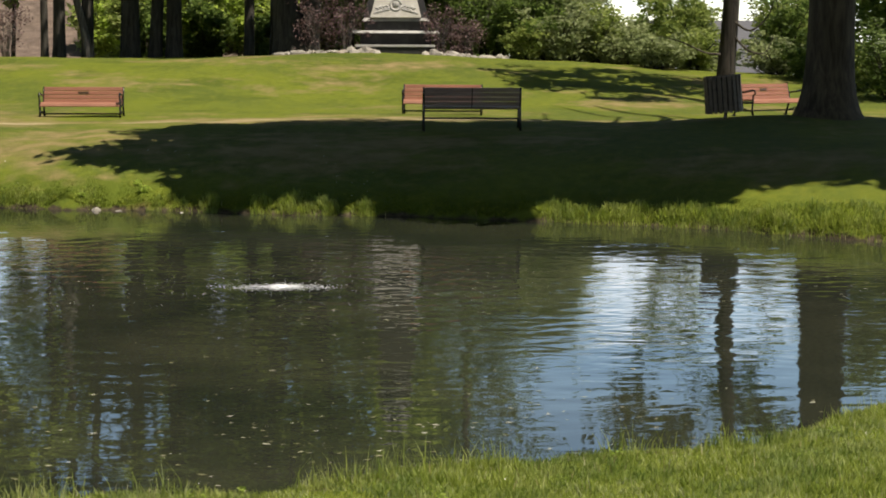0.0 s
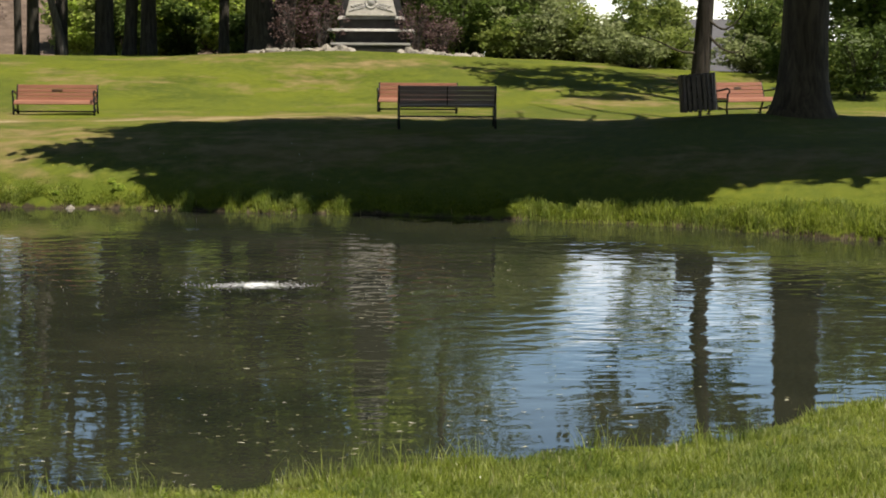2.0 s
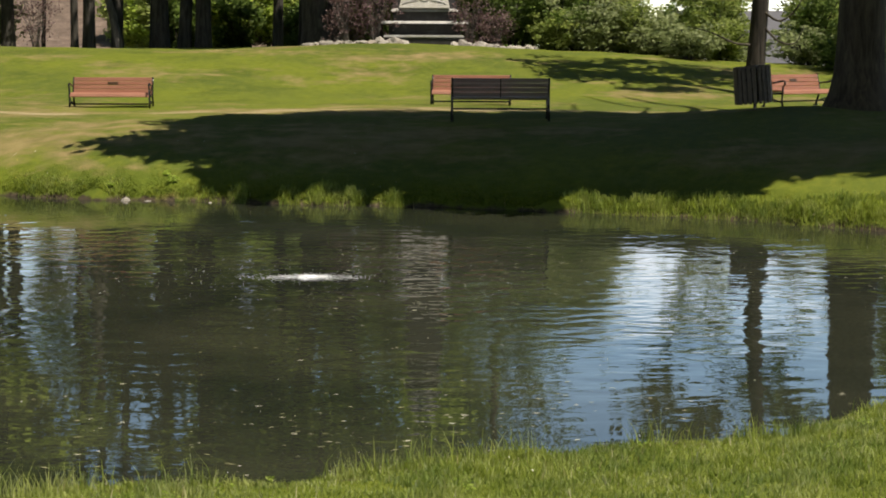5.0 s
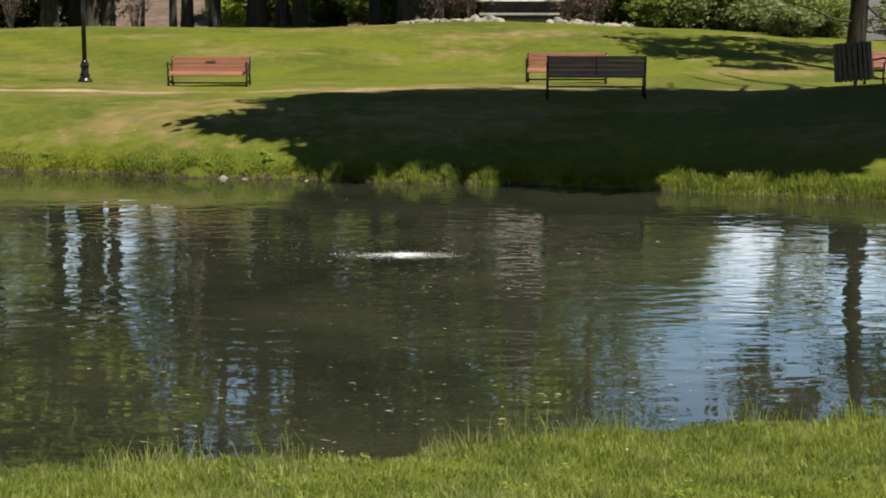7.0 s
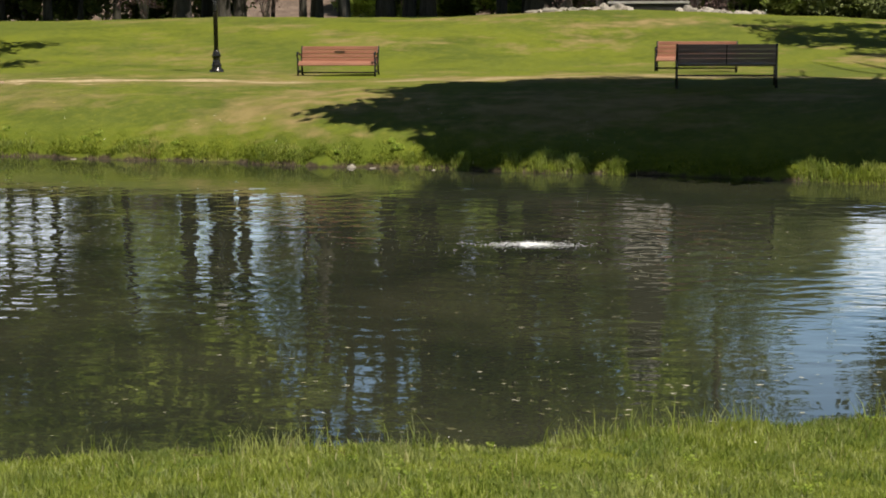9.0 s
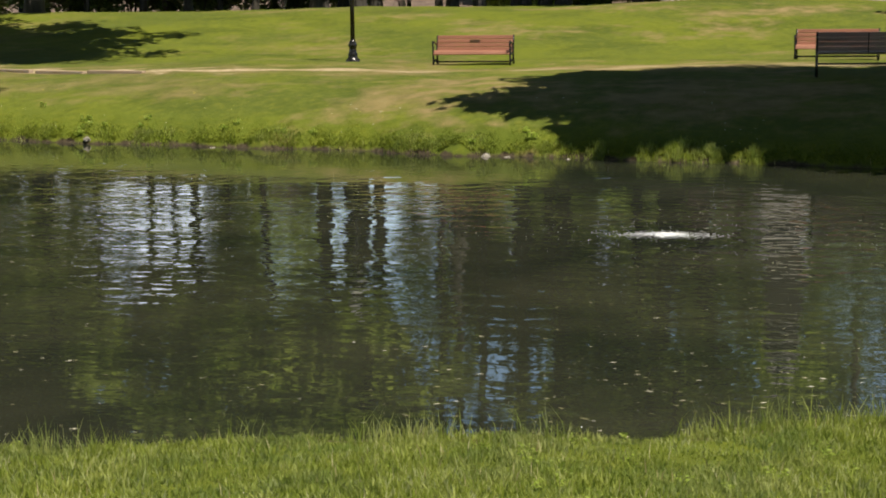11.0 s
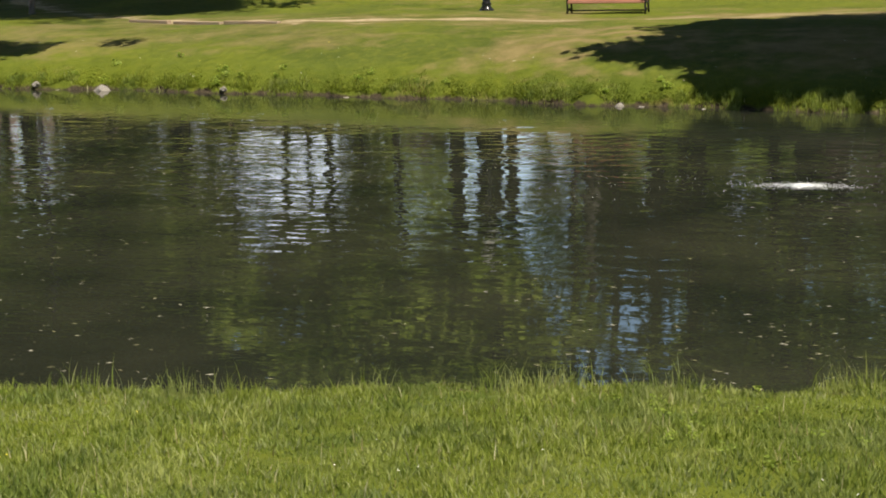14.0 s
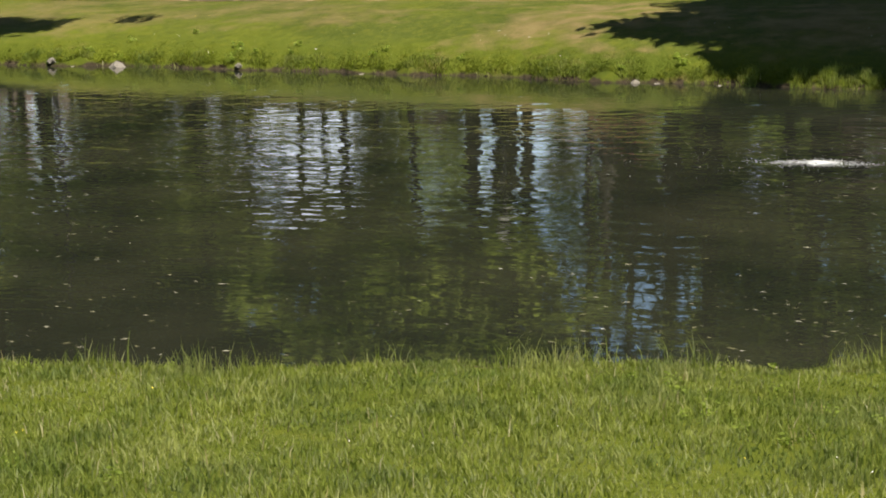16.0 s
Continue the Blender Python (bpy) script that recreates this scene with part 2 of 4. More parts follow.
m.colour(m.ramp(m.noise(8, 4), (0.3, (0.008, 0.008, 0.008)), (0.7, (0.02, 0.02, 0.02)))).bump(m.noise(60, 3), 0.2, 0.003)
IRON = m.m
m = Mat("bronze_plaque", rough=0.4, metal=0.6)
PLAQUE = m.colour(m.ramp(m.noise(20, 3), (0.3, (0.06, 0.035, 0.02)), (0.7, (0.12, 0.08, 0.05)))).m


def stone(name, *stops, scale=5.0, rough=0.85):
    m = Mat(name, rough=rough, spec=0.3)
    n1, n2 = m.noise(scale, 6, 0.6), m.noise(scale * 8, 4, 0.6)
    m.colour(m.mix(0.35, m.ramp(n1, *stops), m.ramp(n2, *stops))).bump(n1, 0.6, 0.03)
    return m.m


SHAFT_STONE = stone("black_granite", (0.3, (0.010, 0.010, 0.011)), (0.7, (0.032, 0.032, 0.034)))
GRANITE = stone("dark_granite", (0.3, (0.020, 0.019, 0.019)), (0.55, (0.040, 0.039, 0.039)), (0.75, (0.075, 0.073, 0.072)))
PALE_STONE = stone("pale_stone", (0.3, (0.32, 0.305, 0.28)), (0.6, (0.46, 0.44, 0.41)), (0.8, (0.56, 0.54, 0.50)))
LEDGE = stone("grey_ledge_stone", (0.3, (0.25, 0.245, 0.24)), (0.7, (0.45, 0.44, 0.43)))
m = Mat("field_stone", rough=0.85, spec=0.3)
n1 = m.noise(6, 6, 0.6)
base = m.ramp(m.rand(), (0.0, (0.17, 0.155, 0.14)), (0.4, (0.25, 0.23, 0.205)), (0.7, (0.39, 0.36, 0.32)), (1.0, (0.25, 0.20, 0.16)))
m.colour(m.mix(0.5, base, m.ramp(n1, (0.3, (0.08, 0.075, 0.065)), (0.7, (0.33, 0.31, 0.275))), "MIX")).bump(n1, 0.6, 0.03)
FIELD_STONE = m.m
m = Mat("slate_roof", rough=0.8)
ROOF = m.colour(m.ramp(m.noise(4, 5, 0.6, m.stretch(1, 1, 6)), (0.3, (0.055, 0.056, 0.066)), (0.7, (0.085, 0.087, 0.10)))).m
m = Mat("white_siding", rough=0.7)
SIDING = m.colour(m.ramp(m.noise(3, 4), (0.3, (0.62, 0.62, 0.6)), (0.7, (0.75, 0.75, 0.74)))).m
m = Mat("window_glass", rough=0.06, spec=0.8)
GLASS = m.colour((0.02, 0.024, 0.03)).m
m = Mat("foam", rough=0.3, spec=0.6)
FOAM = m.colour(m.ramp(m.noise(25, 4), (0.3, (0.62, 0.65, 0.69)), (0.7, (0.86, 0.88, 0.9)))).m
m = Mat("pollen_flecks", rough=0.7)
FLECK = m.colour(m.ramp(m.island(), (0.0, (0.12, 0.12, 0.05)), (0.6, (0.26, 0.25, 0.13)), (1.0, (0.56, 0.54, 0.44)))).m
m = Mat("small_flowers", rough=0.7)
FLOWER = m.colour(m.ramp(m.island(), (0.0, (0.75, 0.74, 0.70)), (0.7, (0.8, 0.8, 0.78)), (0.72, (0.75, 0.62, 0.06)))).m


# ---- the lie of the land ----
POND = [(-40.4, 29.12), (-30.16, 30.62), (-22.77, 30.29), (-15.42, 29.06), (-14.17, 29.11), (-10.96, 28.22), (-9.15, 27.78), (-6.36, 27.08),
        (-4.81, 26.44), (-2.61, 25.86), (-0.54, 25.3), (0.76, 24.94), (2.06, 24.53), (3.35, 24.13), (4.43, 23.43), (5.61, 22.86),
        (6.57, 22.06), (7.63, 21.28), (9.63, 19.26), (11.08, 17.04), (9.92, 14.67), (6.97, 12.82), (5.31, 11.53), (3.76, 10.68),
        (2.53, 9.94), (1.42, 9.52), (-0.3, 9.05), (-2.43, 8.59), (-4.65, 8.2), (-9.16, 7.64), (-16.56, 7.66), (-27.7, 10.66),
        (-39.62, 19.81)]


def pond_dist(x, y):
    """Distance to the water's edge: positive on land, negative in the pond."""
    x, y = np.asarray(x, float), np.asarray(y, float)
    best, inside = np.full(x.shape, 1e9), np.zeros(x.shape, bool)
    for (ax, ay), (bx, by) in zip(POND, POND[1:] + POND[:1]):
        ex, ey = bx - ax, by - ay
        k = np.clip(((x - ax) * ex + (y - ay) * ey) / (ex * ex + ey * ey), 0, 1)
        best = np.minimum(best, np.hypot(x - ax - k * ex, y - ay - k * ey))
        cross = (ay > y) != (by > y)
        side = ax + (y - ay) / (ey if ey else 1e-9) * ex
        inside ^= cross & (x < side)
    wobble = 0.10 * np.sin(1.9 * x + 0.6 * y) + 0.06 * np.sin(4.7 * x - 2.1 * y) + 0.035 * np.sin(11.3 * x + 3 * y)
    return np.where(inside, -best, best) + wobble * np.exp(-best)


def step(a, b, v):
    k = np.clip((v - a) / (b - a), 0, 1)
    return k * k * (3 - 2 * k)


def ground_z(x, y):
    """The height of the ground: the pond's bed, the banks, the level path and the low mound behind it."""
    x, y = np.asarray(x, float), np.asarray(y, float)
    d = pond_dist(x, y)
    land = np.maximum(d, 0)
    far = step(11, 17, y)
    bank = 0.12 * (1 - np.exp(-land / 0.10)) + 1.04 * (1 - np.exp(-land / 2.3))
    near = 0.05 * (1 - np.exp(-land / 0.12)) + 0.105 * np.minimum(land, 12)
    z = far * bank + (1 - far) * near
    crest = np.interp(x, [-60, -25, -12, -5, 0, 3, 8, 12, 18, 40], [2.28, 2.24, 2.33, 2.35, 2.48, 2.50, 2.33, 1.98, 1.8, 1.7])
    z = z + (crest - 1.15) * step(37.5, 50, y) * (1 - 0.6 * step(53, 75, y))
    z = z + 0.23 * np.exp(-(((x - 9.2) / 3.0) ** 2 + ((y - 30.6) / 2.3) ** 2))
    z = z + 8.0 * step(72, 105, y) * (1 - step(-2, 4, x))
    rough = 0.018 * np.sin(2.3 * x + 1.1 * np.sin(1.3 * y)) * np.sin(1.7 * y + 0.8 * x) + 0.05 * np.sin(0.55 * x + 1) * np.sin(0.41 * y)
    z = z + rough * step(0, 1.5, land)
    bed = -0.05 - 0.65 * (1 - np.exp(np.minimum(d, 0) / 0.8))
    return np.where(d > 0, z, bed)


# ---- builders ----
def link_mesh(name, me, material, parent=None, label=""):
    me.materials.append(material)
    ob = new(name, me)
    ob.parent = parent
    if label:
        tagged(ob, label)
    return ob


def part(name, bm, material, parent=None, label="", smooth=False):
    me = bpy.data.meshes.new(name)
    bmesh.ops.recalc_face_normals(bm, faces=bm.faces)
    bm.to_mesh(me)
    bm.free()
    if smooth:
        me.polygons.foreach_set("use_smooth", [True] * len(me.polygons))
    return link_mesh(name, me, material, parent, label)


def mesh_np(name, verts, faces):
    """A mesh from arrays: n x 3 places, and m x 3 or m x 4 corners."""
    me = bpy.data.meshes.new(name)
    k = faces.shape[1]
    me.vertices.add(len(verts))
    me.vertices.foreach_set("co", verts.astype(np.float32).ravel())
    me.loops.add(faces.size)
    me.loops.foreach_set("vertex_index", faces.astype(np.int32).ravel())
    me.polygons.add(len(faces))
    me.polygons.foreach_set("loop_start", np.arange(0, faces.size, k, dtype=np.int32))
    me.update(calc_edges=True)
    return me


def thing(name, m, label, category, group=""):
    ob = new(name)
    ob.matrix_world = m
    return tagged(ob, label, category, group)


def box(bm, size, at=(0, 0, 0), turn=(0, 0, 0), bevel=0.0):
    out = bmesh.ops.create_cube(bm, size=1, matrix=pose(*at, *turn) @ Matrix.Diagonal((*size, 1)))
    if bevel:
        edges = list({e for v in out["verts"] for e in v.link_edges})
        bmesh.ops.bevel(bm, geom=edges, offset=bevel, segments=2, affect="EDGES", profile=0.5)


def tube(bm, pts, radii, sides=8, cap=True):
    """A round bar through points, each with its own radius."""
    pts = [Vector(p) for p in pts]
    rings = []
    for i, p in enumerate(pts):
        d = (pts[min(i + 1, len(pts) - 1)] - pts[max(i - 1, 0)]).normalized()
        a = d.cross(Vector((0, 1, 0)) if abs(d.y) < 0.9 else Vector((1, 0, 0))).normalized()
        b = d.cross(a)
        rings.append([bm.verts.new(p + radii[i] * (math.cos(w) * a + math.sin(w) * b)) for w in (2 * math.pi * k / sides for k in range(sides))])
    for r0, r1 in zip(rings, rings[1:]):
        for k in range(sides):
            bm.faces.new((r0[k], r0[(k + 1) % sides], r1[(k + 1) % sides], r1[k]))
    if cap:
        bm.faces.new(rings[0][::-1])
        bm.faces.new(rings[-1])


def lathe(bm, profile, sides=24, at=(0, 0, 0)):
    """A turned shape from (radius, height) pairs."""
    rings = [[bm.verts.new((at[0] + r * math.cos(2 * math.pi * k / sides), at[1] + r * math.sin(2 * math.pi * k / sides), at[2] + h)) for k in range(sides)] for r, h in profile]
    for r0, r1 in zip(rings, rings[1:]):
        for k in range(sides):
            bm.faces.new((r0[k], r0[(k + 1) % sides], r1[(k + 1) % sides], r1[k]))
    bm.faces.new(rings[0][::-1])
    bm.faces.new(rings[-1])


def smooth_tube(bm, pts, r0, r1, sides=6, steps=5):
    """A tapering round bar along a rounded curve through the points."""
    pts = [Vector(p) for p in pts]
    ext = [2 * pts[0] - pts[1]] + pts + [2 * pts[-1] - pts[-2]]
    out = []
    for i in range(1, len(ext) - 2):
        p0, p1, p2, p3 = ext[i - 1:i + 3]
        for k in range(steps):
            u = k / steps
            out.append(0.5 * (2 * p1 + (p2 - p0) * u + (2 * p0 - 5 * p1 + 4 * p2 - p3) * u * u + (3 * p1 - p0 - 3 * p2 + p3) * u ** 3))
    out.append(pts[-1])
    tube(bm, out, [r0 + (r1 - r0) * k / (len(out) - 1) for k in range(len(out))], sides)


def gz(x, y):
    return float(ground_z(np.array([x]), np.array([y]))[0])


def leaf_mesh(name, rng, clumps, per, size, flat=0.5, squash=0.7, edge=None):
    """Leaves in clumps: clumps is n x 4 (place and radius); each leaf is a folded rhombus with a direction of its own."""
    c = np.repeat(clumps, per, 0)
    n = len(c)
    d = rng.normal(size=(n, 3))
    d /= np.linalg.norm(d, axis=1, keepdims=True)
    at = c[:, :3] + d * (c[:, 3] * rng.random(n) ** 0.45)[:, None] * (1, 1, squash)
    if edge:
        at = at[edge(at)]
        n = len(at)
    u = rng.normal(size=(n, 3)) * (1, 1, flat)
    u /= np.linalg.norm(u, axis=1, keepdims=True)
    v = np.cross(u, rng.normal(size=(n, 3)))
    v /= np.linalg.norm(v, axis=1, keepdims=True)
    w = np.cross(u, v)
    s = (size * rng.uniform(0.6, 1.35, n))[:, None]
    verts = np.stack([at - s * u, at + 0.45 * s * v + 0.12 * s * w, at + s * u, at - 0.45 * s * v + 0.12 * s * w], 1).reshape(-1, 3)
    i = np.arange(n)[:, None] * 4
    return mesh_np(name, verts, np.concatenate([i + (0, 1, 2), i + (0, 2, 3)], 0))


def crown_clumps(rng, centre, radii, n, size, hollow=0.55):
    """Clump centres in a lumpy ellipsoid, denser towards its outside."""
    d = rng.normal(size=(n, 3))
    d /= np.linalg.norm(d, axis=1, keepdims=True)
    a, b, c = rng.random(3) * 6.3
    lump = 1 + 0.2 * np.sin(3.1 * d[:, 0] + 2 * d[:, 1] + a) + 0.16 * np.sin(5.3 * d[:, 2] + 4 * d[:, 0] + b) + 0.14 * np.sin(9 * d[:, 1] - 7 * d[:, 0] + c)
    r = (hollow + (1 - hollow) * rng.random(n) ** 0.7) * lump
    at = np.array(centre) + d * r[:, None] * np.array(radii)
    return np.c_[at, size * rng.uniform(0.6, 1.3, len(at))]


def trunk_mesh(bm, rng, base, height, r, lean=(0, 0), flare=1.5, reach=None, sides=12, limbs=6, start=0.5, spread=2.5, rise=2.5):
    """A tapered, slightly bent trunk with a root flare, and limbs that fork from its upper part."""
    reach = reach or 1.1 * r + 0.15
    hs = [-0.3, 0.0, 0.12, 0.25, 0.45, 0.7, 1.1, 1.6] + [height * k for k in (0.3, 0.45, 0.6, 0.75, 0.9, 1.0)]
    hs = sorted(hs)
    pts, rad = [], []
    for h in hs:
        k = max(h, 0) / height
        pts.append(Vector(base) + Vector((lean[0] * k + 0.09 * math.sin(3 * k + base[0]), lean[1] * k + 0.09 * math.sin(4 * k + base[1]), h)))
        rad.append(r * ((1 + (flare - 1) * math.exp(-max(h, 0) / reach)) * (1 - 0.72 * k ** 1.2)))
    tube(bm, pts, rad, sides)
    for _ in range(limbs):
        k = start + (0.97 - start) * rng.random()
        i = min(range(len(hs)), key=lambda q: abs(hs[q] - k * height))
        p, a = pts[i], rng.random() * 2 * math.pi
        s = spread * (0.6 + 0.6 * rng.random())
        q1 = p + Vector((math.cos(a) * s * 0.5, math.sin(a) * s * 0.5, rise * 0.4))
        q2 = p + Vector((math.cos(a + 0.3) * s, math.sin(a + 0.3) * s, rise * (0.7 + 0.5 * rng.random())))
        tube(bm, [p, q1, q2], [rad[i] * 0.5, rad[i] * 0.33, rad[i] * 0.1], 6)
    return pts


def tree(base, height, r, crown, label, leaf, bark_mat, seed, n=60, per=70, size=0.2, clump=1.0, hollow=0.5, name="tree", group="", lobes=(), edge=None, **trunk):
    """crown: offset of the crown's centre from the base, and its radii."""
    rng = np.random.default_rng(seed)
    top = thing(name, pose(*base), label, "tree", group)
    bm = bmesh.new()
    trunk_mesh(bm, rng, (0, 0, 0), height, r, **trunk)
    part("trunk", bm, bark_mat, top, smooth=True)
    (cx, cy, cz), radii = crown
    clumps = crown_clumps(rng, (cx, cy, cz), radii, n, clump, hollow)
    for at, size3, count in lobes:
        clumps = np.r_[clumps, crown_clumps(rng, at, size3, count, 0.75 * clump, 0.1)]
    link_mesh("crown", leaf_mesh("crown", rng, clumps, per, size, edge=edge), leaf, top)
    return top


def shrub(base, radii, label, leaf, seed, n=30, per=60, size=0.09, clump=0.35, stems=7, category="shrub", hollow=0.35, thick=0.03, wood=None):
    rng = np.random.default_rng(seed)
    top = thing("shrub", pose(*base), label, category)
    for k in range(stems):
        a = 2 * math.pi * k / stems + rng.random()
        s = 0.55 * rng.random() + 0.25
        bm = bmesh.new()
        tube(bm, [(0.06 * math.cos(a), 0.06 * math.sin(a), -0.1), (radii[0] * s * 0.4 * math.cos(a), radii[1] * s * 0.4 * math.sin(a), radii[2] * 0.7),
                  (radii[0] * s * math.cos(a), radii[1] * s * math.sin(a), radii[2] * 1.5)], [thick, 0.7 * thick, 0.25 * thick], 5)
        part("stem", bm, wood or BARK, top)
    clumps = crown_clumps(rng, (0, 0, radii[2]), radii, n, clump, hollow)
    clumps[:, 2] = np.maximum(clumps[:, 2], 0.12)
    link_mesh("foliage", leaf_mesh("foliage", rng, clumps, per, size), leaf, top)
    return top


def bush(base, rx, half, label, leaf, seed, boughs=17, per=30, size=0.075):
    """A tall open bush: boughs that arch out from the foot, each with flat sprays of leaves along its outer part."""
    rng = np.random.default_rng(seed)
    top = thing("bush", pose(*base), label, "bush")
    sprays = []
    for k in range(boughs):
        a = 2.4 * k + 0.6 * rng.random()
        reach, rise = rx * (0.35 + 0.75 * rng.random()), 2 * half * (0.3 + 0.75 * rng.random() ** 0.7)
        way = Vector((math.cos(a), math.sin(a), 0))
        pts = [0.1 * way + Vector((0, 0, -0.1)), 0.45 * reach * way + Vector((0, 0, 0.55 * rise)), reach * way + Vector((0, 0, rise))]
        if k % 2 == 0:
            bm = bmesh.new()
            smooth_tube(bm, pts, 0.035, 0.008, 5, 4)
            part("stem", bm, BARK_MID, top)
        for u in np.linspace(0.3, 1.0, 4 + int(3 * half)):
            p = pts[0].lerp(pts[1], u).lerp(pts[1].lerp(pts[2], u), u) + Vector(rng.normal(size=3)) * 0.13 * rx
            sprays.append((p.x, p.y, max(p.z, 0.15), (0.18 + 0.22 * rx) * rng.uniform(0.55, 1.2)))
    link_mesh("foliage", leaf_mesh("foliage", rng, np.array(sprays), per, size, 0.35, 0.45), leaf, top)
    return top


def blades(name, rng, x, y, z, height, width, material, label, category="grass", lean=0.35):
    """Grass: each blade is a bent strip of three triangles."""
    n = len(x)
    a, b = rng.random(n) * 2 * math.pi, rng.random(n) * 2 * math.pi
    h = height * rng.uniform(0.55, 1.25, n)
    w = width * rng.uniform(0.6, 1.3, n)
    bend = lean * h * rng.random(n) ** 0.7
    p = np.stack([x, y, z - 0.01], 1)
    side = np.stack([np.cos(a) * w, np.sin(a) * w, 0 * w], 1) / 2
    tip = np.stack([np.cos(b) * bend, np.sin(b) * bend, h], 1)
    midp = np.stack([np.cos(b) * bend * 0.3, np.sin(b) * bend * 0.3, h * 0.55], 1)
    verts = np.stack([p - side, p + side, p + midp + 0.75 * side, p + midp - 0.75 * side, p + tip], 1).reshape(-1, 3)
    i = np.arange(n)[:, None] * 5
    ob = link_mesh(name, mesh_np(name, verts, np.concatenate([i + (0, 1, 2), i + (0, 2, 3), i + (3, 2, 4)], 0)), material)
    return tagged(ob, label, category, kind="stuff")


# ---- ground and water ----
def spaced(*runs):
    out = []
    for a, b, s in runs:
        out += list(np.arange(a, b, s))
    return np.array(out + [runs[-1][1]])


gx = spaced((-1500, -200, 130), (-200, -40, 8), (-40, -17, 0.8), (-17, 13, 0.2), (13, 40, 0.9), (40, 200, 8), (200, 1500, 130))
gy = spaced((-300, -20, 20), (-20, 3.5, 1.2), (3.5, 11.5, 0.1), (11.5, 20.5, 0.3), (20.5, 31.5, 0.14), (31.5, 55, 0.4), (55, 110, 1.5), (110, 300, 15), (300, 2500, 200))
GX, GY = np.meshgrid(gx, gy)
GZ = ground_z(GX.ravel(), GY.ravel())
nx, ny = len(gx), len(gy)
j, i = np.meshgrid(np.arange(ny - 1), np.arange(nx - 1), indexing="ij")
a = (j * nx + i).ravel()
me = mesh_np("ground", np.stack([GX.ravel(), GY.ravel(), GZ], 1), np.stack([a, a + 1, a + 1 + nx, a + nx], 1))
me.polygons.foreach_set("use_smooth", [True] * len(me.polygons))
tagged(link_mesh("ground", me, LAWN), "mown park lawn with dry patches and a sandy foot path", "ground", kind="structure")

bm = bmesh.new()
bm.faces.new([bm.verts.new((x * 1.0 + (1.2 if x > 0 else -1.2), y + (0.9 if y > 15 else -0.9), 0)) for x, y in POND])
water = part("water", bm, WATER, None)
tagged(water, "dark olive pond water with small ripples and reflections", "water", kind="structure")

# ---- grass ----
rng = np.random.default_rng(5)
n = 340000
x, y = rng.uniform(-6.5, 6.0, n), rng.uniform(4.6, 12.5, n)
d = pond_dist(x, y)
keep = (d > 0.0) & (d < 4.3) & (np.abs(x) < 0.62 * y + 1.2) & (rng.random(n) < np.clip(1.25 - 0.12 * d, 0.4, 1))
x, y, d = x[keep], y[keep], d[keep]
blades("near_bank_grass", rng, x, y, ground_z(x, y), (0.046 + 0.014 * np.sin(2.1 * x + y) * np.sin(1.3 * x - 1.7 * y) + 0.014 * np.sin(9 * x + 2 * np.sin(3 * y)) * np.sin(8 * y)) * (0.7 + 0.6 * rng.random(len(x))), 0.009, BLADE,
       "bright green unmown grass on the near bank", lean=0.75)
n = 5200
x, y = rng.uniform(-6.5, 6.0, n), rng.uniform(4.6, 12.5, n)
d = pond_dist(x, y)
keep = (d > 0.02) & (d < 4.0) & (np.sin(1.7 * x + 2 * y) + rng.normal(size=n) > -0.2)
x, y = x[keep], y[keep]
blades("dry_stems", rng, x, y, ground_z(x, y), 0.085, 0.006, DRY_STEM, "pale dry grass stems standing in the near bank's grass", lean=0.5)
n = 700
x, y = rng.uniform(-6.5, 6.0, n), rng.uniform(4.6, 11.5, n)
keep = (pond_dist(x, y) > 0.1) & (np.sin(1.1 * x + 0.6) + np.sin(1.9 * y + x) + rng.normal(size=n) * 0.6 > 0.5)
x, y = x[keep], y[keep]
leaves = np.c_[x, y, ground_z(x, y) + 0.03, rng.uniform(0.03, 0.08, len(x))]
tagged(link_mesh("clover_patches", leaf_mesh("clover_patches", rng, leaves, 26, 0.012, 0.3), LEAF_SUNLIT), "low clover leaves among the near bank's grass", "clover", kind="stuff")
n = 85000
x, y = rng.uniform(-6.5, 6.0, n), rng.uniform(6.8, 12.5, n)
d = pond_dist(x, y)
keep = (d > -0.03) & (d < 0.32) & (np.sin(3.1 * x) + np.sin(7.3 * x + 1) + rng.normal(size=n) * 0.6 > 0.35)
x, y = x[keep], y[keep]
blades("water_edge_grass", rng, x, y, ground_z(x, y), 0.10 + 0.11 * rng.random(len(x)) ** 2.5, 0.0075, BLADE, "taller grass blades along the near water's edge", lean=0.55)
x = rng.uniform(-19, 11, 48000)
y = np.interp(x, [p[0] for p in POND[3:20]], [p[1] for p in POND[3:20]]) + rng.uniform(0.0, 0.95, len(x)) ** 1.5
d = pond_dist(x, y)
keep = d > 0.04
x, y, d = x[keep], y[keep], d[keep]
blades("far_bank_grass", rng, x, y, ground_z(x, y), 0.013 + 0.03 * np.exp(-d / 0.35), 0.019, BLADE_FAR, "short lawn grass low on the far bank", lean=1.7)
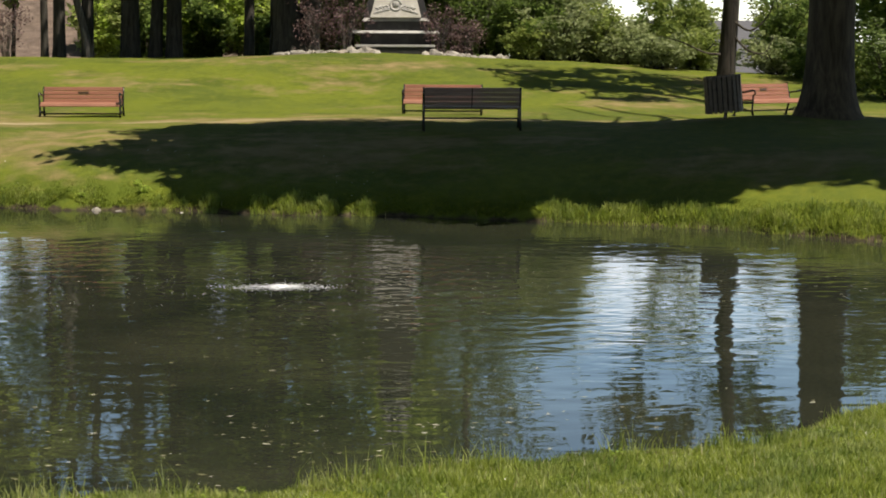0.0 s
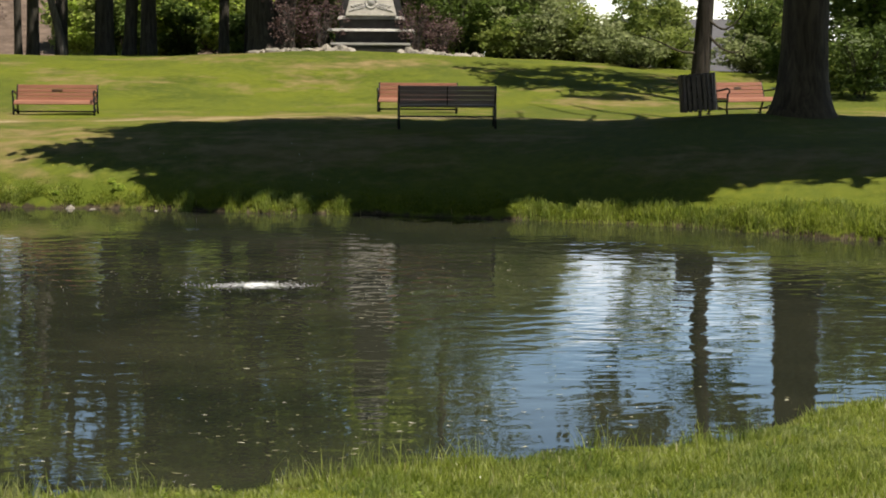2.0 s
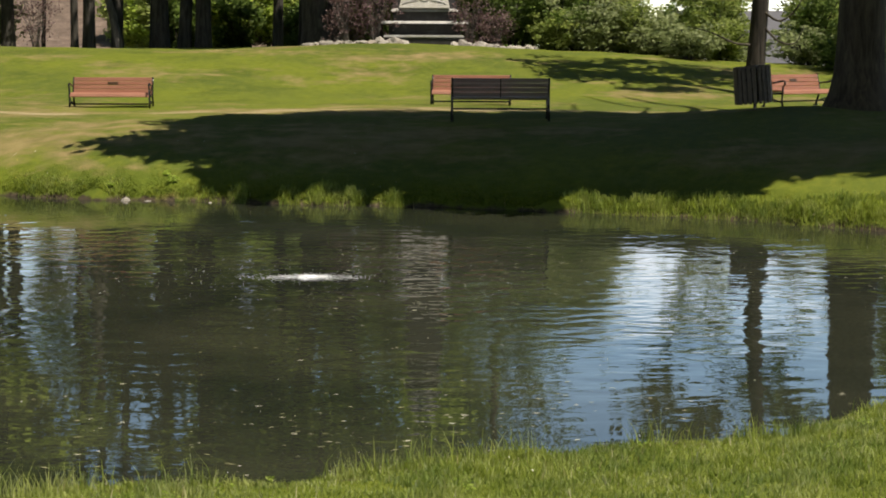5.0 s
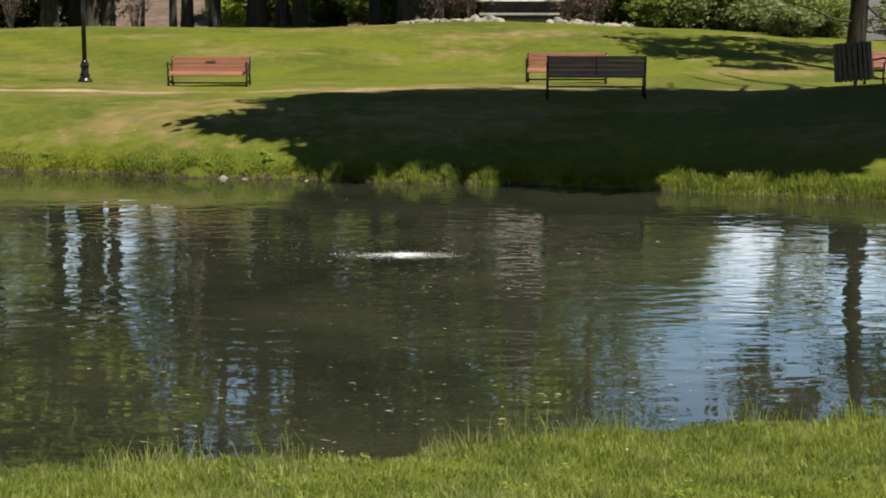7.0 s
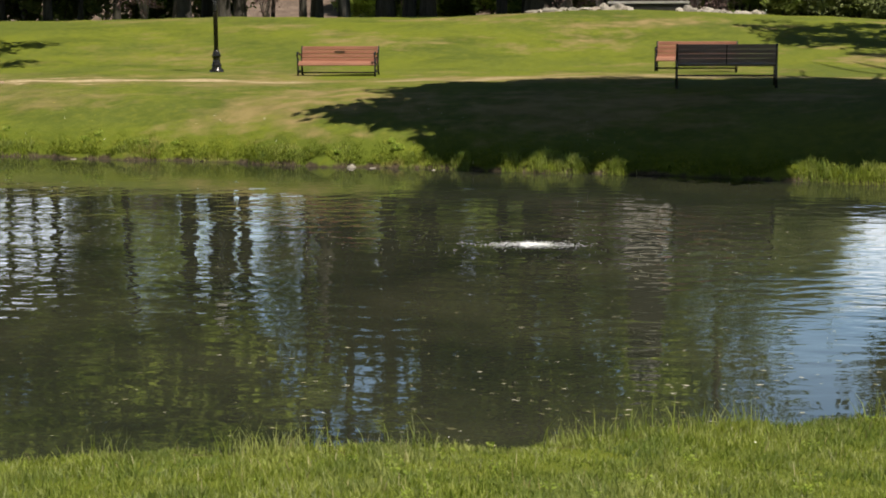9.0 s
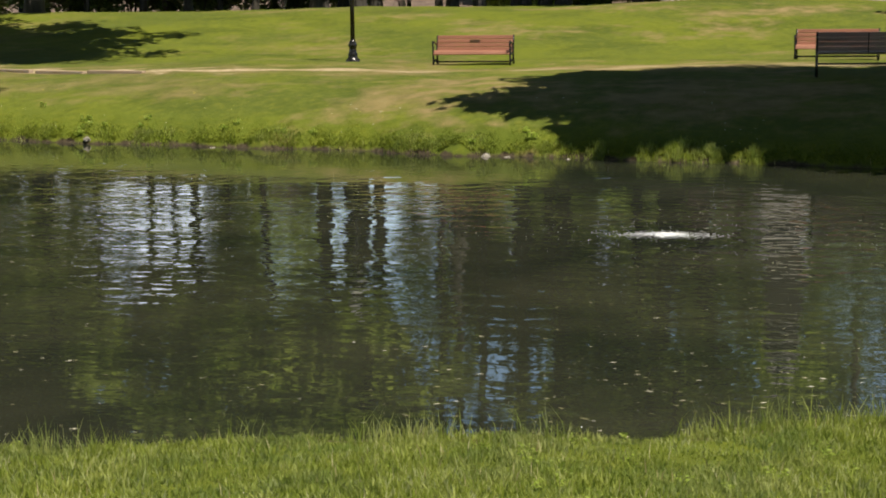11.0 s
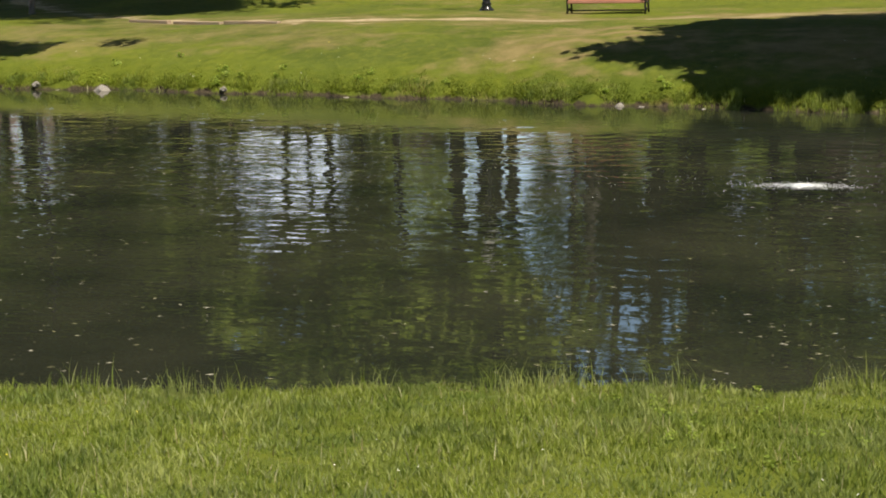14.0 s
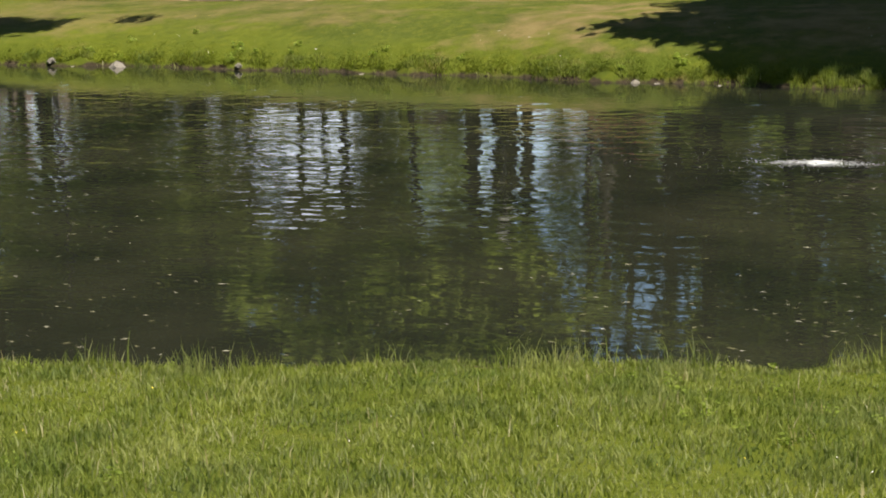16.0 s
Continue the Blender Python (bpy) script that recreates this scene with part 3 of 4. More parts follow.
# tufts along the far shore: low ones all along, dense compact ones by the shade, a thick fringe in the sun beyond it
shore_x, shore_y = [p[0] for p in POND[3:20]], [p[1] for p in POND[3:20]]
xs, ys, hs = [], [], []
for x0, x1, h, depth, dense in ((-2.75, -2.0, 0.16, 0.30, 1500), (-1.93, -1.58, 0.23, 0.25, 2000), (-1.08, -0.74, 0.20, 0.25, 2000), (-0.66, 0.31, 0.21, 0.28, 2000),
                                (0.48, 0.87, 0.19, 0.22, 1800), (3.25, 4.2, 0.19, 0.35, 1900), (4.2, 6.5, 0.20, 0.5, 2100), (6.5, 10.9, 0.17, 1.0, 2400)):
    x = rng.uniform(x0, x1, int(0.55 * dense * (x1 - x0)))
    u = np.abs((2 * x - x0 - x1) / (x1 - x0))
    xs.append(x)
    ys.append(np.interp(x, shore_x, shore_y) + rng.uniform(-0.18, depth, len(x)) * (1 - 0.4 * u ** 3))
    hs.append(0.66 * h * (1 - 0.35 * u ** 2 * (x1 - x0 < 1.2)) * (0.85 + 0.2 * np.sin(11 * x) + 0.1 * np.sin(29 * x)))
x = rng.uniform(-19, -2.75, 14000)
y = np.interp(x, shore_x, shore_y) + rng.uniform(-0.05, 0.35, len(x))
keep = 0.55 * np.sin(2.3 * x) + 0.5 * np.sin(5.1 * x + 1.3) + 0.5 * np.sin(9.7 * x) + 0.5 * rng.normal(size=len(x)) > 0.5
x, y, h = np.concatenate(xs + [x[keep]]), np.concatenate(ys + [y[keep]]), np.concatenate(hs + [rng.uniform(0.05, 0.10, keep.sum())])
keep = pond_dist(x, y) > -0.08
x, y, h = x[keep], y[keep], h[keep]
blades("shore_tufts", rng, x, y, np.maximum(ground_z(x, y), -0.03), h, 0.016, TUFT, "long grass tufts along the far shore", lean=0.55)
# dead reed stalks at the foot of the tufts, and low broad-leaved weeds on the bank
n = 9000
x, y = rng.uniform(-18, 10.5, n), rng.uniform(19.5, 31, n)
d = pond_dist(x, y)
keep = (d > -0.07) & (d < 0.09) & (np.sin(2.9 * x) + np.sin(6.1 * x + 2) + rng.normal(size=n) * 0.8 > 0.1)
x, y = x[keep], y[keep]
blades("dead_reeds", rng, x, y, np.maximum(ground_z(x, y), -0.02), 0.10, 0.012, DRY_STEM, "short dead reed stalks along the far waterline", lean=0.8)
n = 900
x, y = rng.uniform(-18, -2.6, n), rng.uniform(24, 32, n)
d = pond_dist(x, y)
keep = (d > 0.12) & (d < 0.25 + 1.2 * rng.random(n) ** 2) & (np.sin(1.6 * x + 0.5) + np.sin(4.3 * x) + rng.normal(size=n) * 0.7 > 0.5)
x, y, d = x[keep], y[keep], d[keep]
weeds = np.c_[x, y, ground_z(x, y) + 0.05, rng.uniform(0.05, 0.13, len(x))]
tagged(link_mesh("bank_weeds", leaf_mesh("bank_weeds", rng, weeds, 22, 0.035), LEAF_SUNLIT), "low broad-leaved weeds on the far bank", "weeds", kind="stuff")


n = 900
x, y = np.r_[rng.uniform(-16, 1, n), rng.uniform(-6, 5, 90)], np.r_[rng.uniform(24, 32, n), rng.uniform(4.8, 11, 90)]
n = len(x)
d = pond_dist(x, y)
keep = (y < 12) & (d > 0.05) | (d > 0.15) & (d < 1.5 + 1.5 * rng.random(n) ** 3) & (np.sin(1.9 * x) + rng.normal(size=n) * 0.7 > 0.2)
x, y = x[keep], y[keep]
z, w = ground_z(x, y) + rng.uniform(0.05, 0.09, len(x)), rng.random(len(x)) * 6.3
c, s = np.stack([x, y, z], 1), (np.where(y < 12, 0.5, 1.0) * (0.005 + 0.005 * rng.random(len(x))))[:, None]
u, v = np.stack([np.cos(w), np.sin(w), 0 * w], 1) * s, np.stack([-np.sin(w), np.cos(w), 0.6 + 0 * w], 1) * s
verts = np.stack([c - u, c - v, c + u, c + v], 1).reshape(-1, 3)
tagged(link_mesh("clover_flowers", mesh_np("clover_flowers", verts, np.arange(len(verts)).reshape(-1, 4)), FLOWER), "tiny white and yellow flowers scattered in the bank's grass", "flowers", kind="stuff")

# ---- benches ----
def bench(name_m, slat_mat, label, rise=0.0, half=0.865, group="park benches"):
    """A six-foot bench: cast end frames with arm loops, close back slats, a rolled seat, a low tie bar and a plaque. Front is -y. rise: longer legs."""

    def bench_part(name, bm, material, label="", smooth=False):
        for v in bm.verts:
            if v.co.z > 0.05:
                v.co.z += rise
        return part(name, bm, material, top, label, smooth)

    top = thing("park_bench", name_m, label, "bench", group)
    for s in (-1, 1):
        bm = bmesh.new()
        x = half * s
        tube(bm, [(x, -0.28, 0), (x, -0.25, 0.17), (x, -0.27, 0.33), (x, -0.27, 0.46)], [0.028, 0.022, 0.024, 0.02], 6)
        tube(bm, [(x, 0.27, 0), (x, 0.21, 0.18), (x, 0.16, 0.34), (x, 0.22, 0.56), (x, 0.26, 0.70)], [0.028, 0.022, 0.024, 0.022, 0.02], 6)
        loop = [(x, -0.27, 0.45), (x, -0.33, 0.50), (x, -0.31, 0.56), (x, -0.24, 0.57), (x, -0.05, 0.53), (x, 0.2, 0.5)]
        tube(bm, loop, [0.016, 0.02, 0.022, 0.024, 0.022, 0.018], 6)
        tube(bm, [(x, -0.27, 0.30), (x, 0.17, 0.29)], [0.024, 0.024], 6)
        tube(bm, [(x, -0.26, 0.10), (x, 0.0, 0.17), (x, 0.25, 0.10)], [0.014, 0.018, 0.014], 6)
        box(bm, (0.06, 0.10, 0.025), (x, -0.28, 0.012), bevel=0.004)
        box(bm, (0.06, 0.10, 0.025), (x, 0.27, 0.012), bevel=0.004)
        bench_part("end_frame", bm, IRON, "black cast iron end frame", smooth=True)
    for y, z, t in ((-0.275, 0.315, 62), (-0.225, 0.352, 22), (-0.135, 0.362, 4), (-0.04, 0.352, -6), (0.055, 0.340, -8), (0.135, 0.335, -10)):
        bm = bmesh.new()
        box(bm, (2 * half - 0.02, 0.088 if t < 60 else 0.07, 0.028), (0, y, z), (t, 0, 0), 0.007)
        bench_part("seat_slat", bm, slat_mat)
    for k in range(4):
        bm = bmesh.new()
        box(bm, (2 * half - 0.02, 0.028, 0.081), (0, 0.168 + 0.0245 * k, 0.40 + 0.086 * k), (-16, 0, 0), 0.006)
        bench_part("back_slat", bm, slat_mat)
    if rise:
        bm = bmesh.new()
        tube(bm, [(0.0, 0.10, 0.31), (0.0, 0.165, 0.34), (0.0, 0.215, 0.50), (0.0, 0.272, 0.68)], [0.009, 0.010, 0.010, 0.009], 6)
        bench_part("back_strap", bm, IRON, "black iron strap behind the slats", smooth=True)
    bm = bmesh.new()
    tube(bm, [(-half, 0.0, 0.12), (half, 0.0, 0.12)], [0.018, 0.018], 6)
    bench_part("tie_bar", bm, IRON, "black iron tie bar")
    bm = bmesh.new()
    box(bm, (0.23, 0.006, 0.05), (0.0, 0.197, 0.575), (-16, 0, 0), 0.001)
    bench_part("plaque", bm, PLAQUE, "small bronze plaque")
    return top


def stand(x, y, rz=0.0, sink=0.0):
    return pose(x, y, gz(x, y) - sink, 0, 0, rz)


first = bench(stand(-5.17, 36.15, -2, 0.06), RED_SLAT, "red-brown slatted park bench in the sun beside the lamp post")
second = copy_thing(first, stand(2.73, 36.1, -7, 0.05))
tagged(second, "red-brown slatted park bench across the path behind the dark bench")
third = copy_thing(first, stand(9.93, 35.4, 34, 0.0))
tagged(third, "sunlit red-brown park bench beside the big trunk")
bench(stand(2.85, 30.45, 177, 0.0), DARK_SLAT, "dark slatted park bench seen from behind, in the shade", 0.11, 0.90)

# ---- lamp post ----
lx, ly = -8.22, 37.5
lamp = thing("lamp_post", stand(lx, ly), "black cast lamp post with a fluted base, beside the path", "lamp post")
bm = bmesh.new()
lathe(bm, [(0.172, -0.1), (0.172, 0.03), (0.160, 0.055), (0.122, 0.08), (0.108, 0.13), (0.118, 0.155), (0.118, 0.175), (0.094, 0.20), (0.084, 0.29), (0.096, 0.36), (0.108, 0.375), (0.108, 0.40), (0.082, 0.425), (0.088, 0.455), (0.066, 0.48), (0.052, 0.52)], 20)
part("base", bm, IRON, lamp, smooth=True)
bm = bmesh.new()
lathe(bm, [(0.055, 0.48), (0.052, 1.6), (0.045, 3.1), (0.06, 3.12), (0.06, 3.17), (0.04, 3.2)], 12)
part("shaft", bm, IRON, lamp, smooth=True)
bm = bmesh.new()
lathe(bm, [(0.05, 3.18), (0.12, 3.24), (0.17, 3.45), (0.15, 3.62), (0.10, 3.70)], 16)
part("globe", bm, SIDING, lamp, "white globe", smooth=True)
bm = bmesh.new()
lathe(bm, [(0.16, 3.66), (0.13, 3.74), (0.04, 3.82), (0.02, 3.90)], 16)
part("cap", bm, IRON, lamp, smooth=True)

# ---- slatted litter bin, leaning on its post ----
cx, cy = 7.66, 30.4
bin_ = thing("litter_bin", stand(cx, cy), "leaning litter bin clad in dark weathered wooden slats", "litter bin")
tilt = pose(0, 0, 0.12, 0, -5.5, 0)
bm = bmesh.new()
tube(bm, [(0.02, 0, -0.2), (0.02, 0, 0.2)], [0.035, 0.035], 8)
part("post", bm, IRON, bin_)
bm = bmesh.new()
lathe(bm, [(0.28, 0.03), (0.29, 0.05), (0.29, 0.66), (0.275, 0.66), (0.275, 0.08)], 20)
bmesh.ops.transform(bm, matrix=tilt, verts=bm.verts)
part("liner", bm, IRON, bin_, "black metal liner")
for k in range(22):
    w = 2 * math.pi * k / 22
    bm = bmesh.new()
    box(bm, (0.03, 0.068, 0.70), (0, 0, 0), bevel=0.005)
    m4 = tilt @ Matrix.Rotation(w, 4, "Z") @ pose(0.338, 0, 0.352, 0, 1.2 * math.sin(k * 2.3), 0)
    bmesh.ops.transform(bm, matrix=m4, verts=bm.verts)
    part("slat", bm, CAN_SLAT, bin_)
for h in (0.14, 0.56):
    bm = bmesh.new()
    lathe(bm, [(0.298, h), (0.322, h), (0.322, h + 0.035), (0.298, h + 0.035)], 22)
    bmesh.ops.transform(bm, matrix=tilt, verts=bm.verts)
    part("hoop", bm, IRON, bin_)

# ---- bollard by the big tree ----
bollard = thing("bollard", stand(12.2, 40.0), "short dark bollard with a pale cap behind the bench", "bollard")
bm = bmesh.new()
lathe(bm, [(0.07, -0.1), (0.07, 0.02), (0.05, 0.05), (0.045, 0.50), (0.06, 0.52)], 12)
part("post", bm, IRON, bollard, smooth=True)
bm = bmesh.new()
lathe(bm, [(0.055, 0.52), (0.07, 0.56), (0.065, 0.66), (0.03, 0.71)], 12)
part("cap", bm, SIDING, bollard, "pale cap", smooth=True)

# ---- timber edging where the path bends away ----
rng = np.random.default_rng(17)
for k in range(3):
    x = -15.6 + 1.5 * k
    y = 33.6 + 0.045 * max(-9 - x, 0) ** 2 - 0.55
    slope = -0.09 * max(-9 - x, 0)
    bm = bmesh.new()
    box(bm, (1.49, 0.13, 0.09), (0, 0, 0.02), bevel=0.012)
    ob = part("edging_timber", bm, EDGING, None)
    ob.matrix_world = pose(x, y, gz(x, y), 0, 0, math.degrees(math.atan(slope)))
    tagged(ob, "low weathered timber edging the foot path", "timber", "path edging")

# ---- monument on the mound ----
mx, my = 2.44, 51.6
mz = gz(mx, my)
mon = thing("monument", pose(mx, my, mz + 0.01, 0, 0, -4), "tall dark granite monument with pale ledges and a carved relief", "monument")


def block(bm, w0, w1, d0, d1, z0, z1, y=0.0):
    """A block with battered sides."""
    vs = [bm.verts.new((sx * w / 2, y + sy * d / 2, z)) for w, d, z in ((w0, d0, z0), (w1, d1, z1)) for sx, sy in ((-1, -1), (1, -1), (1, 1), (-1, 1))]
    for f in ((3, 2, 1, 0), (4, 5, 6, 7), (0, 1, 5, 4), (1, 2, 6, 5), (2, 3, 7, 6), (3, 0, 4, 7)):
        bm.faces.new([vs[k] for k in f])


# parts above the relief are unseen; pale bands fitted to bars in the reflection
for nm, mat_, args in (("plinth", GRANITE, (2.4, 2.4, 3.6, 3.6, -0.6, 0.2)), ("plinth_ledge", LEDGE, (2.46, 2.44, 3.66, 3.64, 0.2, 0.28)),
                       ("lower_die", GRANITE, (2.2, 2.2, 2.2, 2.2, 0.28, 0.62)), ("lower_ledge", LEDGE, (2.75, 2.6, 2.75, 2.6, 0.62, 0.71)),
                       ("middle_die", GRANITE, (1.95, 1.95, 1.95, 1.95, 0.71, 1.0)), ("upper_ledge", LEDGE, (2.1, 1.96, 2.1, 1.96, 1.0, 1.1)),
                       ("upper_die", SHAFT_STONE, (2.05, 1.35, 1.9, 1.35, 1.1, 2.3)), ("shaft", SHAFT_STONE, (1.2, 0.95, 1.2, 0.95, 2.3, 5.0)),
                       ("necking", LEDGE, (1.1, 1.1, 1.1, 1.1, 5.32, 5.42)), ("capital", SHAFT_STONE, (0.95, 0.95, 0.95, 0.95, 5.0, 5.32)), ("frieze", SHAFT_STONE, (0.95, 0.95, 0.95, 0.95, 5.42, 5.86)),
                       ("cornice", LEDGE, (1.1, 1.2, 1.1, 1.2, 5.86, 6.0)), ("attic", SHAFT_STONE, (0.95, 0.95, 0.95, 0.95, 6.0, 6.12)), ("attic_ledge", LEDGE, (1.1, 1.0, 1.1, 1.0, 6.12, 6.24)),
                       ("cap_stone", GRANITE, (0.9, 0.85, 0.9, 0.85, 6.24, 6.5)), ("finial", LEDGE, (0.9, 0.6, 0.9, 0.6, 6.5, 6.68))):
    bm = bmesh.new()
    block(bm, *args)
    bmesh.ops.bevel(bm, geom=list(bm.edges), offset=0.02, segments=2, affect="EDGES")
    part(nm, bm, mat_, mon)
bm = bmesh.new()
block(bm, 1.58, 1.25, 0.16, 0.16, 1.1, 1.78, -1.0)
for v in bm.verts:
    v.co.y += 0.28 * (v.co.z - 1.1)
bmesh.ops.bevel(bm, geom=list(bm.edges), offset=0.02, segments=2, affect="EDGES")
relief = part("relief_panel", bm, PALE_STONE, mon, "pale carved stone panel")
bm = bmesh.new()


def relief_at(x, z):
    return (x, -1.075 + 0.28 * (z - 1.1), z)


bmesh.ops.create_uvsphere(bm, u_segments=16, v_segments=10, radius=0.12, matrix=Matrix.Translation(relief_at(0, 1.5)) @ Matrix.Diagonal((1.0, 0.45, 1.0, 1)))
tube(bm, [relief_at(0.17 * math.cos(w), 1.5 + 0.17 * math.sin(w)) for w in np.linspace(0, 2 * math.pi, 17)], [0.035] * 17, 6)
for s in (-1, 1):
    for k in range(9):
        x0, z0 = s * (0.14 + 0.05 * k), 1.42 - 0.012 * k
        up = 1 if k % 2 else -1
        tube(bm, [relief_at(x0, z0), relief_at(x0 + s * 0.09, z0 + up * 0.07), relief_at(x0 + s * 0.16, z0 + up * 0.10 - 0.02)], [0.012, 0.034, 0.006], 6)
    tube(bm, [relief_at(s * 0.1, 1.45), relief_at(s * 0.4, 1.36), relief_at(s * 0.62, 1.24)], [0.03, 0.024, 0.012], 6)
part("carving", bm, LEDGE, relief, "carved wreath and leaves", smooth=True)


# ---- stones ----
def rock_mesh(seed):
    bm = bmesh.new()
    bmesh.ops.create_icosphere(bm, subdivisions=2, radius=1)
    off = Vector((seed * 3.1, seed * 1.7, 0))
    for v in bm.verts:
        n = v.co.copy()
        v.co *= 1 + 0.55 * noise.noise(n * 1.1 + off) + 0.22 * noise.noise(n * 2.7 + off)
        v.co.z = max(v.co.z, -0.55)
    me = bpy.data.meshes.new("stone")
    bm.to_mesh(me)
    bm.free()
    me.materials.append(FIELD_STONE)
    return me


ROCKS = [rock_mesh(k) for k in range(6)]


def rock(x, y, s, rng, label, group, flat=0.7, lift=-0.18):
    ob = new("stone", ROCKS[int(rng.integers(6))])
    k = rng.uniform(0.85, 1.2, 3)
    ob.matrix_world = Matrix.LocRotScale((x, y, max(gz(x, y), -0.05) + lift * s), Euler((0, 0, rng.random() * 6.3)), (s * k[0], s * k[1], s * flat * k[2]))
    return tagged(ob, label, "stone", group)


rng = np.random.default_rng(11)
for k in range(34):
    u = k / 33
    x = -1.2 + 7.0 * u + 0.06 * rng.normal()
    if 2.05 < x < 3.1:
        continue
    y = 50.6 - 1.1 * math.sin(math.pi * u) + 0.1 * rng.normal()
    rock(x, y, 0.15 + 0.12 * rng.random(), rng, "pale rounded field stone edging the monument bed", "stones round the monument bed")
for x, y, s in ((-13.91, 28.79, 0.28), (-14.56, 28.95, 0.09), (-14.89, 28.89, 0.1), (-15.43, 29.11, 0.13), (-2.17, 25.58, 0.13), (-3.52, 26.02, 0.17), (-3.20, 25.91, 0.12), (-11.16, 28.18, 0.09), (-10.51, 28.02, 0.1), (-8.57, 27.43, 0.13), (-7.81, 27.21, 0.1), (4.77, 23.41, 0.12)):
    rock(x, y, 0.78 * s, rng, "weathered stone at the far water's edge", "stones along the shore")

# ---- fountain: a low bubbling jet ----
fx, fy = -0.42, 17.25
fount = thing("fountain", pose(fx, fy, 0), "low bubbling fountain of white foam and flying drops", "fountain")
rng = np.random.default_rng(7)
bm = bmesh.new()
bmesh.ops.create_icosphere(bm, subdivisions=4, radius=1)
for v in bm.verts:
    k = 1 + 0.55 * noise.noise(v.co * 2.3) + 0.75 * noise.noise(v.co * 7)
    v.co = Vector((v.co.x * 0.145 * k, v.co.y * 0.13 * k, max(v.co.z, -0.2) * 0.014 * k))
part("foam_boil", bm, FOAM, fount, smooth=True)
n = 900
r = np.minimum(np.abs(rng.normal(0, 0.26, n)) + 0.05, rng.uniform(0.3, 0.75, n))
w = rng.random(n) * 2 * math.pi
drops = np.c_[1.35 * r * np.cos(w), 0.6 * r * np.sin(w), np.abs(rng.normal(0, 0.005, n)) * np.exp(-r) + 0.002, rng.uniform(0.0012, 0.0034, n) * (1 + 1.0 * np.exp(-r * 2))]
far = 260
r = rng.uniform(0.6, 3.0, far)
w = rng.random(far) * 2 * math.pi
drops = np.r_[drops, np.c_[r * np.cos(w), 0.6 * r * np.sin(w), rng.uniform(0.002, 0.02, far), rng.uniform(0.0016, 0.0034, far)]]
octa = np.array([(1, 0, 0), (-1, 0, 0), (0, 1, 0), (0, -1, 0), (0, 0, 0.7), (0, 0, -0.7)], float)
tri = np.array([(0, 2, 4), (2, 1, 4), (1, 3, 4), (3, 0, 4), (2, 0, 5), (1, 2, 5), (3, 1, 5), (0, 3, 5)])
verts = (drops[:, None, :3] + octa[None] * drops[:, 3][:, None, None] * (2.4, 2.0, 0.75)).reshape(-1, 3)
faces = (tri[None] + 6 * np.arange(len(drops))[:, None, None]).reshape(-1, 3)
tagged(link_mesh("spray", mesh_np("spray", verts, faces), FOAM, fount), kind="stuff")

# ---- flecks of pollen and petals on the water ----
n = 5200
x, y = rng.uniform(-9, 7, n), rng.uniform(8.5, 20, n)
keep = (pond_dist(x, y) < -0.15) & (np.sin(0.9 * x + 1.2) + np.sin(0.8 * y) + rng.normal(size=n) > 0.3)
x, y = x[keep], y[keep]
s, w = 0.0028 + 0.008 * rng.random(len(x)) ** 3, rng.uniform(-0.5, 0.5, len(x))
c = np.stack([x, y, 0 * x + 0.004], 1)
ux, uy = np.stack([np.cos(w) * s * 3.2, np.sin(w) * s * 3.2, 0 * s], 1), np.stack([-np.sin(w) * s, np.cos(w) * s, 0 * s], 1)
verts = np.stack([c - ux, c - uy * 0.8, c + ux * 0.9, c + uy], 1).reshape(-1, 3)
tagged(link_mesh("floating_flecks", mesh_np("floating_flecks", verts, np.arange(len(verts)).reshape(-1, 4)), FLECK), "pale pollen flecks and petals floating on the pond", "flecks", kind="stuff")

# ---- trees ----
bx, by = 9.66, 30.4


def shadow_clear_of_shore(at):
    """Keeps the old tree's leaves by where their shadow falls: a ragged line leaves the shore's tufts in the sun, but
    for one stretch.
    """
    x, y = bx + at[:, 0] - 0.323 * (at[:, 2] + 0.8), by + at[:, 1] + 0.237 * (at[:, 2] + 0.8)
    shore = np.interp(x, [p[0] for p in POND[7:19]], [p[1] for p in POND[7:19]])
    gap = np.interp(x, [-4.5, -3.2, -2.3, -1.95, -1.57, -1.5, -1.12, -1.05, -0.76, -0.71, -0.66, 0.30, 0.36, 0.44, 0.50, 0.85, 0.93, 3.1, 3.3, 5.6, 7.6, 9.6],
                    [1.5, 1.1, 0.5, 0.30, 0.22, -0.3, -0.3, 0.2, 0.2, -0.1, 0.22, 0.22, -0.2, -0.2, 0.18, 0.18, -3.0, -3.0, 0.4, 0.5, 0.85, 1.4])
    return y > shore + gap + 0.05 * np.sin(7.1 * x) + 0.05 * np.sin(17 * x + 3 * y)


